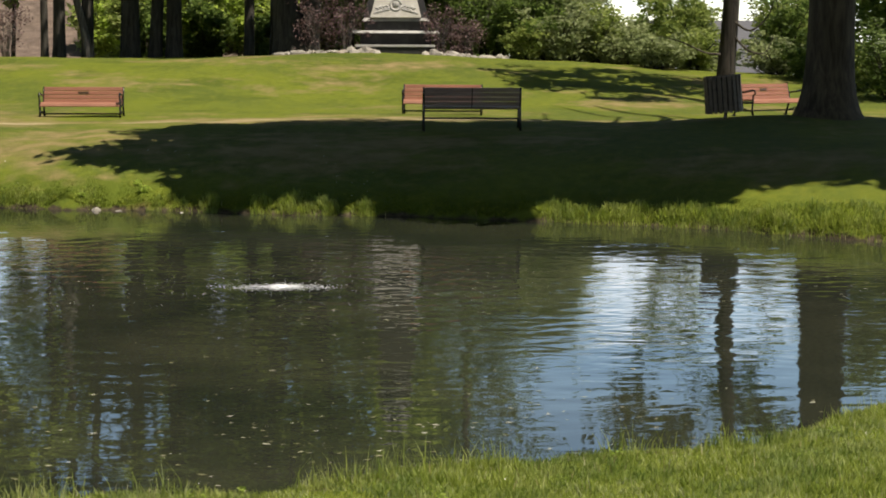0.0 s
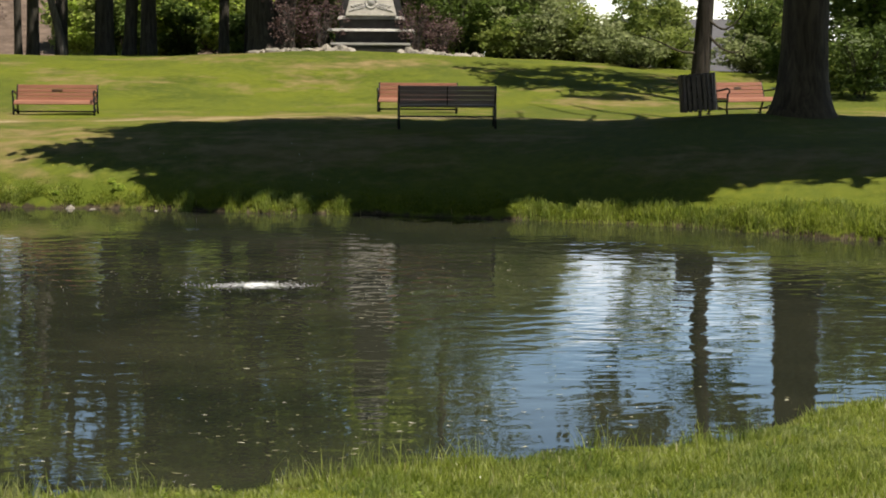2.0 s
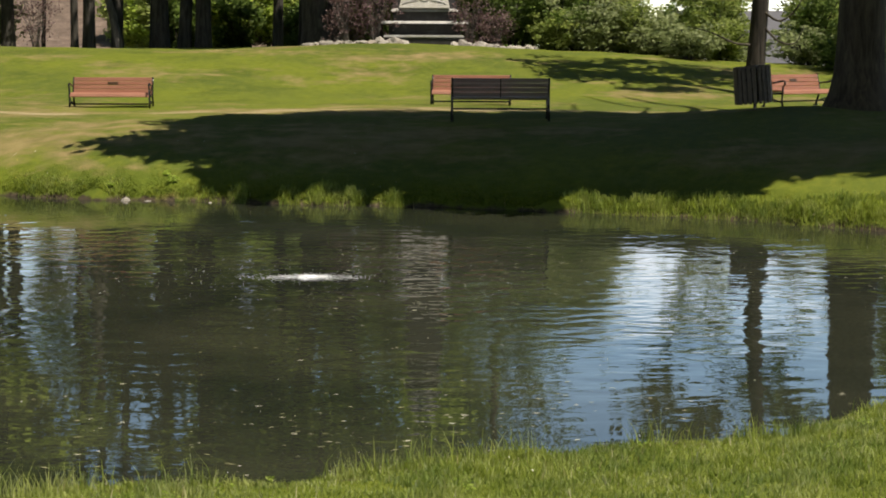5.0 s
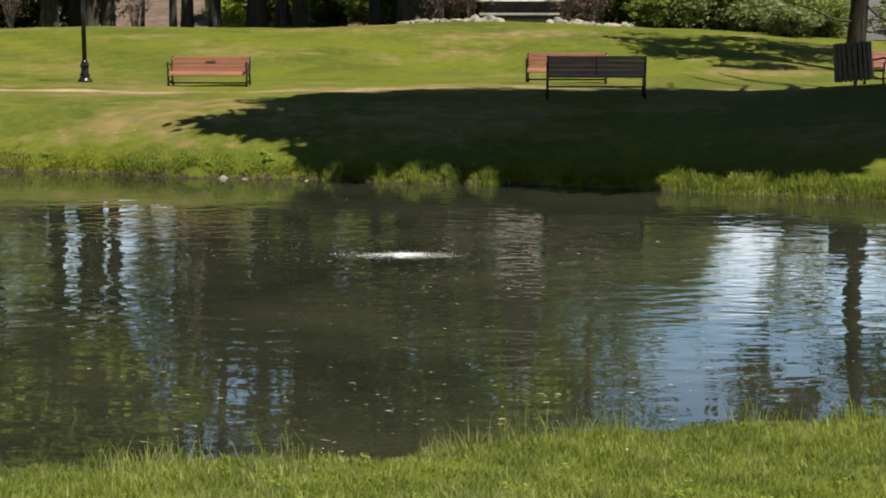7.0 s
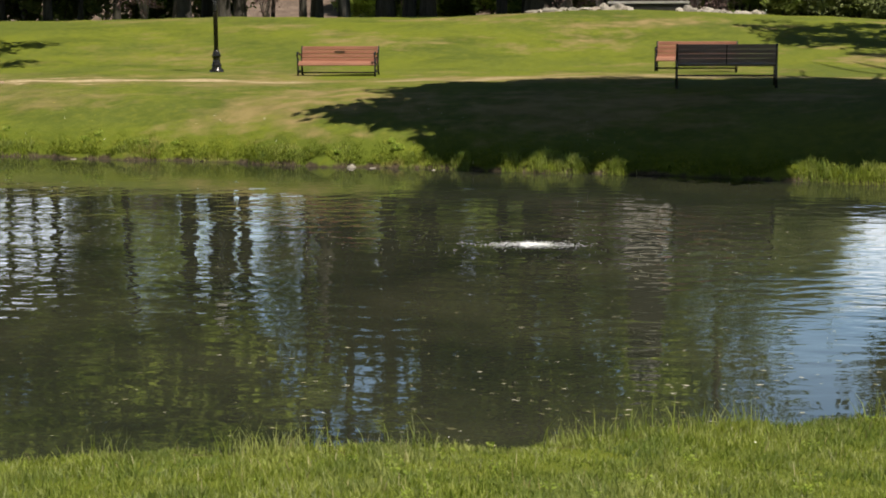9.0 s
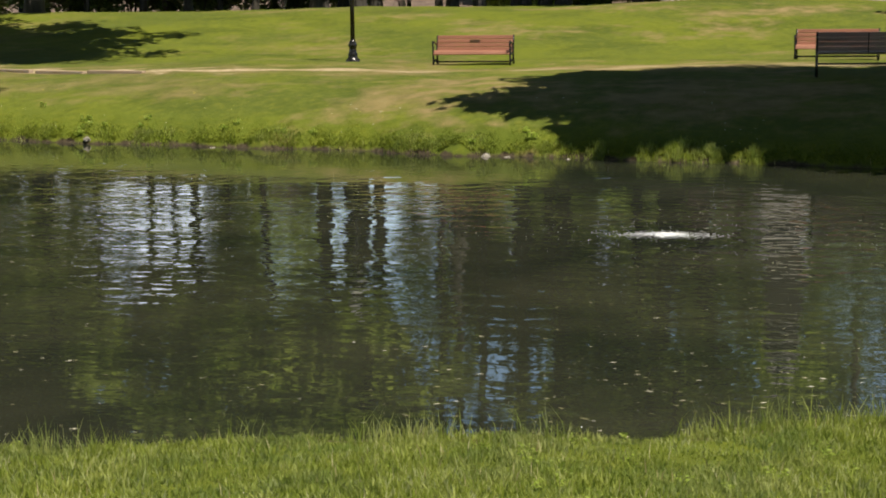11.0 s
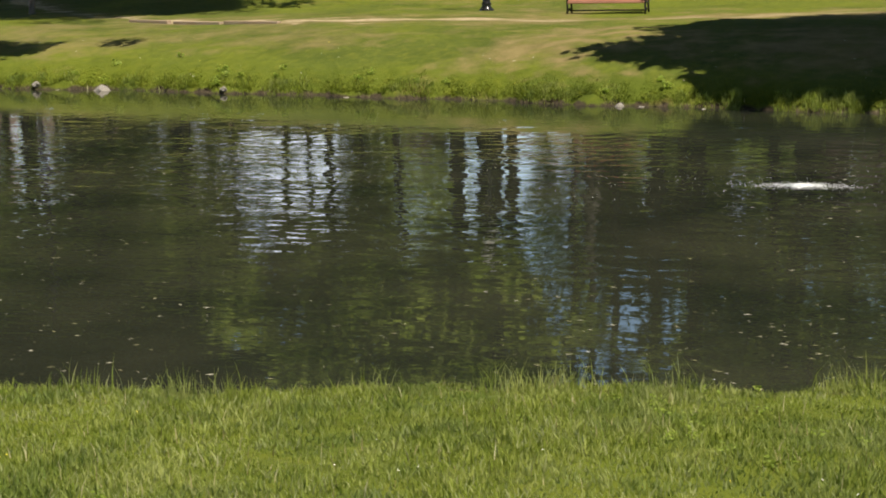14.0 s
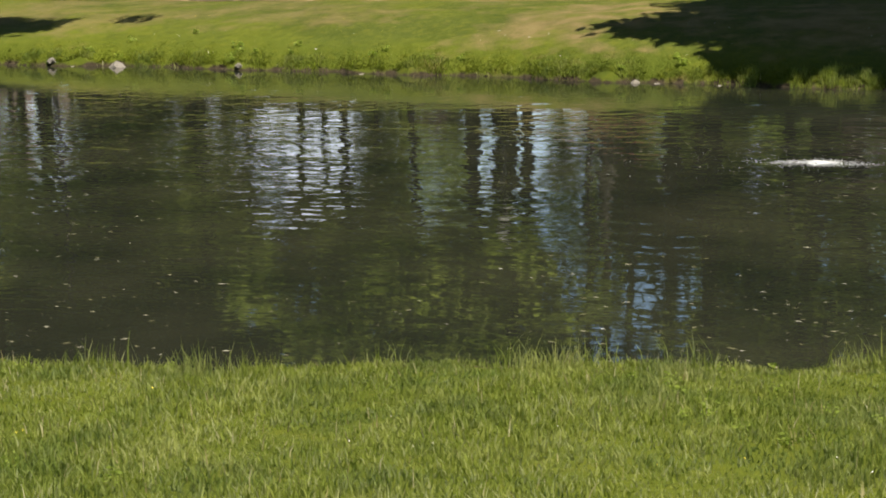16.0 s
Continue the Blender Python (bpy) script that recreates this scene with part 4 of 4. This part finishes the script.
# the unseen crown and its lobes are shaped to cast the bank's shadow outline
tree((bx, by, gz(bx, by) - 0.05), 15, 0.46, ((-1.0, -3.9, 9.2), (6.6, 4.4, 3.4)), "massive old tree with a flared trunk, in its own shade", LEAF_SHADE, BARK, 21,
     n=700, per=105, size=0.24, clump=1.1, hollow=0.15, edge=shadow_clear_of_shore, name="big_tree", flare=1.55, reach=0.36, sides=28, limbs=12, start=0.5, spread=5.5, rise=3.0,
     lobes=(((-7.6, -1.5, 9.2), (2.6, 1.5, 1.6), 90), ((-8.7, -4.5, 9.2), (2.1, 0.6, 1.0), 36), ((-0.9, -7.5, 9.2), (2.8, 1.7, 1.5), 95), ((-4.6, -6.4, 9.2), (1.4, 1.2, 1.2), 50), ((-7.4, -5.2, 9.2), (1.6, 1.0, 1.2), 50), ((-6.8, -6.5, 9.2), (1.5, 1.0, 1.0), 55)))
# unseen tree, added to carry the bank's shade on to the right
tree((15.6, 25.9, gz(15.6, 25.9)), 14, 0.4, ((-0.9, -1.1, 11.0), (6.4, 4.3, 3.8)), "unseen broad tree beside the pond, added to shade the bank", LEAF_SHADE, BARK, 23,
     n=260, per=90, size=0.24, clump=1.1, hollow=0.2, limbs=9, start=0.5, spread=4, rise=3)
slim = tree((10.2, 40.6, gz(10.2, 40.6)), 14, 0.23, ((0.2, 1.8, 6.9), (4.2, 2.8, 3.2)), "slim tree with low bare side branches", LEAF_OAK, BARK_SHADED, 22,
            n=72, per=62, size=0.17, clump=0.8, hollow=0.3, flare=1.5, sides=14, limbs=7, start=0.55, spread=2.5, rise=2, lean=(0.6, 0))
for pts, r in (([(0.15, -0.1, 2.1), (0.6, -0.2, 1.85), (1.05, -0.3, 2.3), (1.2, -0.3, 3.1)], 0.034), ([(0.15, -0.1, 1.75), (0.55, -0.2, 1.35), (0.95, -0.3, 1.3), (1.15, -0.3, 1.7)], 0.034),
               ([(-0.15, -0.1, 1.25), (-0.6, -0.3, 1.3), (-1.2, -0.4, 1.55), (-1.8, -0.5, 1.7)], 0.036), ([(-0.1, 0, 2.7), (-0.8, -0.3, 3.1), (-1.6, -0.4, 2.9)], 0.05)):
    bm = bmesh.new()
    smooth_tube(bm, pts, r, 0.25 * r)
    part("branch", bm, BARK, slim, smooth=True)
rg = np.random.default_rng(77)
low = np.array([(-1.5, -0.4, 1.9, 0.5), (-0.9, -0.3, 2.3, 0.45), (-1.9, -0.5, 2.5, 0.45), (-1.4, -0.3, 3.0, 0.5), (-0.7, -0.2, 3.2, 0.4), (-2.1, -0.4, 3.2, 0.4), (1.3, -0.3, 3.3, 0.35), (-0.9, 0, 3.6, 0.5)])
link_mesh("low_leaves", leaf_mesh("low_leaves", rg, low, 260, 0.075), LEAF_LIGHT, slim)
# woods behind the mound: bare trunks below high crowns
WOODS = [(-23.2, 46.5, 0.6), (-25.6, 47.5, 0.25), (-21.4, 50, 0.3), (-18.2, 56, 0.16), (-15.45, 54.9, 0.13), (-13.3, 55.4, 0.30), (-12.8, 57, 0.2), (-11.97, 55.7, 0.26), (-11.4, 55.9, 0.22),
         (-9.24, 56.2, 0.13), (-8.78, 56.3, 0.21), (-7.85, 56.5, 0.2), (-6.39, 56.6, 0.29), (-5.61, 56.7, 0.22), (-4.96, 56.8, 0.27), (-2.41, 57, 0.18)]
for k, (x, y, r) in enumerate(WOODS):
    rr = np.random.default_rng(100 + k)
    h = 17 + 3 * rr.random()
    low, thin, lit = x < -20, -11.7 < x < -7.5, x < -11.7
    size = (1.3, 1.3, 3.0) if thin else (3.6 + rr.random(), 3.4 + rr.random(), 7.0 if low else 4.4 + rr.random())
    tree((x, y, gz(x, y) - 0.1), h, r, ((0.5 * rr.normal(), 0.5 * rr.normal(), 15.5 if thin else 8.6 if low else 9.0 if lit else 10.6), size), "dark-trunked woodland tree behind the mound", LEAF_SUNLIT if lit or k % 2 else LEAF_OAK, BARK_MID, 200 + k,
         n=26 if thin else 90 if low else 64 if lit else 36, per=42, size=0.28, clump=1.1, hollow=0.3, group="woodland trees", limbs=7, start=0.5, spread=2.2, rise=2.2, flare=1.3, lean=(0.3 * rr.normal(), 0.4))
# lower trees that close most of the light gap under the high crowns
for k, (x, y) in enumerate(((-24.2, 57), (-27.5, 56), (-7.2, 61), (-8.6, 62.5), (-5.3, 61.5), (-1.8, 63), (1.2, 62), (-30, 54), (-26.2, 60), (-29, 58), (-25.4, 53))):
    tree((x, y, gz(x, y) - 0.1), 9, 0.12, ((0, 0, 6.4), (2.4, 2.2, 2.7)), "young woodland tree below the high crowns", LEAF_OAK, BARK_MID, 270 + k,
         n=80, per=60, size=0.22, clump=0.9, hollow=0.3, group="woodland trees", limbs=5, start=0.45, spread=1.4, rise=1.5, flare=1.3)
# added so that its crown covers the sky above a gap in the reflection
tree((-20.4, 57.5, gz(-20.4, 57.5)), 17, 0.14, ((0.2, 0, 9.2), (3.2, 3.0, 4.4)), "slender woodland tree with a high bright crown", LEAF_SUNLIT, BARK_MID, 290,
     n=90, per=60, size=0.26, clump=1.0, hollow=0.3, group="woodland trees", limbs=5, start=0.5, spread=1.8, rise=2, flare=1.3)
# saplings added to close sky gaps in the water's reflection
for k, (x, y, h) in enumerate(((-27.6, 64, 8), (-30.8, 62, 9), (-33.5, 60, 9), (-19.0, 66, 8), (-17.2, 68, 9), (-28.8, 55.5, 10), (-22.4, 57, 8), (-17.5, 57.5, 9), (-30.2, 53.5, 6.5), (-26.6, 56.5, 6.5))):
    tree((x, y, gz(x, y) - 0.1), h, 0.1, ((0, 0, 0.62 * h), (1.5, 1.4, 0.36 * h)), "slim bright-leaved sapling on the slope, added to close sky gaps", LEAF_SUNLIT, BARK_MID, 330 + k,
         n=34, per=60, size=0.2, clump=0.8, hollow=0.2, group="woodland trees", limbs=5, start=0.35, spread=1.2, rise=1.5, flare=1.3)
# flat crown added and shaped to cut down the reflected patch of sky
tree((-19.9, 58.5, gz(-19.9, 58.5)), 11, 0.12, ((0.0, 0, 6.4), (3.0, 1.8, 1.5)), "slender woodland tree with a flat bright crown", LEAF_SUNLIT, BARK_MID, 295,
     n=60, per=60, size=0.22, clump=0.8, hollow=0.2, group="woodland trees", limbs=5, start=0.6, spread=1.6, rise=1, flare=1.3)
# a second row, deeper in the woods, added to close the reflected sky
for k, (x, y) in enumerate(((-34, 80), (-27, 88), (-21.5, 90), (-24.5, 86), (-5, 88), (-1.5, 90), (2, 88), (5.6, 90))):
    rr = np.random.default_rng(150 + k)
    tree((x, y, gz(x, y) - 0.1), 24, 0.22, ((0, 0, 17.0), (4.8, 4, 7.0)), "tall tree deep in the woods", LEAF_OAK, BARK_MID, 250 + k,
         n=46, per=42, size=0.34, clump=1.3, hollow=0.3, group="woodland trees", limbs=5, start=0.5, spread=2.2, rise=2.2, flare=1.3)
tree((-0.95, 53.5, gz(-0.95, 53.5)), 14, 0.42, ((0, 0.3, 10.5), (4.4, 4, 5.5)), "thick dark tree leaning beside the monument", LEAF_SUNLIT, BARK_MID, 301, n=90, per=36, size=0.24, clump=1.1, limbs=8, start=0.3, spread=3, rise=3, lean=(-1.5, 0.5))
tree((-0.45, 53.9, gz(-0.45, 53.9)), 14, 0.36, ((0.5, 0.3, 10.5), (4, 4, 5.5)), "thick dark tree beside the monument", LEAF_SUNLIT, BARK_MID, 302, n=70, per=36, size=0.24, clump=1.1, limbs=8, start=0.3, spread=3, rise=3, lean=(1.2, 0.5))

# one more sapling, added to narrow a bright gap in the reflection
tree((-11.0, 60, gz(-11.0, 60)), 6.5, 0.08, ((0, 0, 4.2), (0.7, 0.7, 2.0)), "slim bright-leaved sapling on the slope, added to close sky gaps", LEAF_SUNLIT, BARK_MID, 345,
     n=16, per=50, size=0.18, clump=0.5, hollow=0.2, group="woodland trees", limbs=4, start=0.35, spread=0.6, rise=1.0, flare=1.2)
# two bushes added to close a bright slot in the reflection
shrub((1.5, 68, gz(1.5, 68)), (1.5, 1.2, 3.0), "tall bush behind the monument", LEAF_OAK, 497, n=70, per=55, size=0.16, clump=0.6, hollow=0.3)
shrub((0.9, 66, gz(0.9, 66)), (1.4, 1.2, 2.3), "tall bush behind the monument", LEAF_OAK, 498, n=60, per=55, size=0.16, clump=0.6, hollow=0.3)

# sunlit undergrowth and smaller trees behind the trunks
rng = np.random.default_rng(31)
for k in range(12):
    x, y = -9.6 + 13.5 * (k % 6) / 5 + 0.5 * rng.normal(), 78.5 + 5 * (k // 6) + 1.2 * rng.normal()
    hh = 1.5 + 0.6 * rng.random()
    shrub((x, y, gz(x, y)), (1.6, 1.4, hh), "sunlit leafy undergrowth behind the tree trunks", (LEAF_LIGHT, LEAF_SUNLIT, LEAF_GREY)[int(rng.integers(3))], 400 + k, n=70, per=55, size=0.19, clump=0.8, hollow=0.5)
for k in range(11):
    x, y = -13.6 - 1.25 * k + 0.3 * rng.normal(), 61 - 0.35 * k + 0.8 * rng.normal()
    shrub((x, y, gz(x, y)), (1.3, 1.2, 1.05 + 0.35 * rng.random()), "leafy green undergrowth at the foot of the wooded slope", (LEAF_LIGHT, LEAF_OAK)[k % 2], 450 + k, n=50, per=55, size=0.13, clump=0.55, hollow=0.4)
for k in range(11):
    x, y = -8.6 + 8.9 * k / 10 + 0.25 * rng.normal(), 67.4 + 0.7 * rng.normal()
    shrub((x, y, gz(x, y)), (1.0, 0.9, 1.25 + 0.7 * rng.random()), "sunlit leafy undergrowth behind the tree trunks", (LEAF_SUNLIT, LEAF_LIGHT, LEAF_OAK)[k % 3], 430 + k, n=40, per=60, size=0.13, clump=0.5, hollow=0.4, stems=5)
# unseen thicket, added to close a band of sky in the water's reflection
for k in range(14):
    x, y = -14.5 + 17.0 * k / 13 + 0.3 * rng.normal(), 95 + 1.0 * rng.normal()
    shrub((x, y, gz(x, y)), (1.7, 1.4, 1.7 + 0.3 * rng.random()), "unseen leafy thicket up the wooded slope, added to block the sky", (LEAF_OAK, LEAF_SUNLIT)[k % 2], 740 + k, n=44, per=50, size=0.22, clump=0.8, hollow=0.3, stems=4)
# leafy grove beside the monument; its darkest leaves stand in for shade behind the big trunk
for k, (x, y, rx, hz, leaf) in enumerate(((4.6, 55, 1.5, 2.6, LEAF_OAK), (6.2, 55.5, 1.7, 3.4, LEAF_LIGHT), (7.4, 53, 1.2, 1.7, LEAF_GREY), (7.9, 53.5, 1.0, 2.3, LEAF_GREY), (8.7, 55, 0.8, 1.6, LEAF_GREY),
                                           (8.0, 57.5, 1.3, 3.0, LEAF_GREY), (10.9, 54, 1.0, 0.7, LEAF_LIGHT), (12.0, 52.5, 1.0, 1.5, LEAF_LIGHT), (10.2, 48.5, 0.8, 0.45, LEAF_GREY), (11.6, 50, 0.8, 0.6, LEAF_LIGHT), (9.2, 54.5, 0.8, 1.35, LEAF_GREY), (6.6, 52, 1.2, 1.3, LEAF_OAK), (5.5, 52.4, 0.9, 1.1, LEAF_OAK), (9.0, 52.8, 0.9, 1.0, LEAF_LIGHT), (12.6, 57, 1.1, 1.1, LEAF_OAK), (14.4, 50, 1.0, 1.1, LEAF_OAK), (13.9, 49, 0.8, 0.45, LEAF_GREY), (14.4, 47.2, 0.9, 0.5, LEAF_OAK), (11.5, 54.5, 0.9, 1.3, LEAF_OAK), (10.5, 57, 1.2, 0.75, LEAF_GREY), (8.2, 52.5, 0.9, 0.9, LEAF_GREY), (9.8, 52, 0.8, 0.6, LEAF_GREY), (7.5, 51.4, 0.9, 0.75, LEAF_GREY), (10.9, 51, 0.9, 0.6, LEAF_GREY), (6.4, 51.2, 0.7, 0.5, LEAF_LIGHT), (4.2, 57, 1.5, 2.8, LEAF_OAK), (3.6, 62, 1.8, 3.2, LEAF_LIGHT), (5.6, 64, 2.0, 3.4, LEAF_OAK),
                                           (16.4, 52, 1.5, 2.3, LEAF_SHADE), (17.5, 48, 1.6, 2.6, LEAF_SHADE), (15.3, 47, 0.9, 0.8, LEAF_LIGHT), (16.4, 44.5, 1.2, 1.0, LEAF_SHADE), (14.6, 44, 0.8, 0.5, LEAF_LIGHT), (14.9, 42, 1.0, 0.9, LEAF_SHADE), (14.7, 51, 1.0, 1.1, LEAF_LIGHT), (15.7, 54, 1.2, 1.9, LEAF_SHADE), (13.4, 55, 1.0, 0.35, LEAF_GREY), (7.9, 55, 1.6, 2.8, LEAF_LIGHT), (8.4, 58.5, 1.0, 2.2, LEAF_LIGHT),
                                           (5.4, 53.3, 1.0, 1.7, LEAF_GREY), (11.5, 57, 1.2, 0.6, LEAF_OAK))):
    bush((x, y, gz(x, y)), 1.1 * rx, 1.05 * hz, "tall leafy bush in the sunlit grove", leaf, 500 + k, per=34 if hz < 2 else 27)
for k, (x, y, h, w) in enumerate(((5.2, 58, 13, 3.4), (7.4, 61, 5.5, 1.6), (16.8, 46, 5.5, 1.8), (21.5, 50, 7, 3), (25, 48, 9, 4))):
    tree((x, y, gz(x, y)), h, 0.2, ((0, 0, h * 0.66), (w, w, h * 0.36)), "leafy young tree in the grove", (LEAF_OAK, LEAF_LIGHT)[k % 2], BARK, 600 + k, n=100, per=80, size=0.13, clump=0.8, limbs=8, start=0.3, spread=1.8, rise=1.5, group="grove trees")
# a low hedge line that closes the distance behind the grove
rng = np.random.default_rng(37)
for k in range(18):
    x, y = 4.5 + 2.3 * k + 0.5 * rng.normal(), 86 + 2 * rng.normal()
    shrub((x, y, gz(x, y)), (2.0, 1.8, 0.9 + 0.25 * rng.random()), "distant hedge of mixed leafy bushes", (LEAF_OAK, LEAF_GREY)[k % 2], 470 + k, n=50, per=45, size=0.16, clump=0.6, stems=3, hollow=0.3)
for k, (x, y) in enumerate(((6.0, 70), (7.6, 72), (4.6, 73))):
    shrub((x, y, gz(x, y)), (1.7, 1.6, 2.9), "tall bush behind the monument", LEAF_OAK, 490 + k, n=60, per=50, size=0.15, clump=0.6, stems=5, hollow=0.35)
# a second stem that forks low from one of the woodland trunks
bm = bmesh.new()
x, y = -7.85, 56.5
smooth_tube(bm, [(0, 0, -0.2), (-0.15, 0, 0.9), (-0.45, 0, 2.2), (-0.95, 0.1, 5.0), (-1.5, 0.2, 8.0)], 0.16, 0.07, 8)
fork = part("leaning_tree", bm, BARK_GREY, None, smooth=True)
fork.matrix_world = pose(x + 0.1, y - 0.25, gz(x, y))
tagged(fork, "bare leaning grey tree stem at the wood's edge", "tree", "woodland trees")
# purple-leaved shrubs
for k, (x, y, rx, hz) in enumerate(((-0.1, 50.6, 0.7, 0.95), (0.85, 50.4, 0.75, 0.9), (3.75, 50.3, 0.75, 0.75), (4.6, 50.6, 0.65, 0.65), (-10.4, 55.5, 0.85, 1.1), (-14.2, 53.8, 0.9, 1.1))):
    shrub((x, y, gz(x, y)), (rx, rx * 0.8, hz), "purple-brown leaved ornamental shrub", LEAF_RED, 700 + k, n=64, per=19, size=0.042, clump=0.28, stems=26, thick=0.013, wood=BARK_GREY)
# the tree that shades the path's far end
tree((-23.5, 37.5, gz(-23.5, 37.5)), 13, 0.5, ((4.6, 1.5, 10.5), (8.5, 5.5, 3.5)), "broad tree that shades the end of the path", LEAF_SHADE, BARK, 800, n=560, per=90, size=0.22, clump=1.1, hollow=0.3, limbs=10, spread=4, lean=(2, 0.5))

tree((-20.40, 38.47, gz(-20.40, 38.47)), 9, 0.075, ((0, 0, 8.2), (1.6, 1.5, 1.6)), "young pale-barked tree in the shade by the path", LEAF_SHADE, BARK_GREY, 801, n=40, per=70, size=0.16, clump=0.7, limbs=5, start=0.6, spread=1.2, rise=1.2, flare=1.25)
# unseen tree, its offset crown placed only to throw a streak of shadow
tree((-20.4, 31.4, gz(-20.4, 31.4)), 12, 0.25, ((5.0, -2.6, 9.2), (3.2, 0.8, 0.9)), "unseen tree on the bank, its crown added to cast a shadow streak", LEAF_SHADE, BARK, 802, n=42, per=70, size=0.16, clump=0.6, hollow=0.2, limbs=8, start=0.6, spread=3, rise=1, lean=(1.5, -0.5))

# ---- houses far behind the grove ----
def house(x, y, rz, w, d, h, rise, label, base):
    top = thing("house", pose(x, y, base, 0, 0, rz), label, "house")
    bm = bmesh.new()
    box(bm, (w, d, h), (0, 0, h / 2))
    part("wall", bm, SIDING, top)
    bm = bmesh.new()
    prof = [(-d / 2 - 0.4, h - 0.1), (0, h + rise), (d / 2 + 0.4, h - 0.1), (d / 2 + 0.4, h + 0.08), (0, h + rise + 0.2), (-d / 2 - 0.4, h + 0.08)]
    ends = [[bm.verts.new((sx * (w / 2 + 0.4), py, pz)) for py, pz in prof] for sx in (-1, 1)]
    bm.faces.new(ends[0]), bm.faces.new(ends[1][::-1])
    for k in range(6):
        bm.faces.new((ends[0][k], ends[0][(k + 1) % 6], ends[1][(k + 1) % 6], ends[1][k]))
    part("roof", bm, ROOF, top, "grey slate roof")
    for k in range(3):
        wx = (k - 1) * w * 0.3
        bm = bmesh.new()
        box(bm, (1.1, 0.12, 1.5), (wx, -d / 2 - 0.02, h * 0.5), bevel=0.02)
        win = part("window", bm, SIDING, top, "white window frame")
        bm = bmesh.new()
        box(bm, (0.9, 0.04, 1.3), (wx, -d / 2 - 0.09, h * 0.5))
        part("pane", bm, GLASS, win)
    return top


house(18.6, 74, -14, 8, 9, 2.2, 2.3, "house with a grey slate roof behind the trees", -0.55)
house(15.2, 92, -6, 7, 7, 2.5, 1.3, "white house half hidden behind the grove", -0.1)

# ---- unseen trees on the camera's side of the pond, added to cut sky light ----
for k, (x, y, h) in enumerate(((-30, -4, 24), (-22, -12, 25), (-13, -15, 24), (-4, -17, 26), (6, -16, 25), (15, -16, 24), (24, -13, 25), (32, -8, 24), (35, 4, 23), (30, 15, 22), (-37, 6, 24), (-42, 18, 22))):
    tree((x, y, gz(x, y) - 0.1), 1.3 * h, 0.4, ((0, 0, h * 0.75), (6.6, 6.4, h * 0.6)), "unseen leafy tree on the near side, added to block sky light", LEAF_OAK, BARK, 900 + k, n=170, per=42, size=0.6, clump=1.9, hollow=0.4, group="near park trees", limbs=6, start=0.4, spread=3)
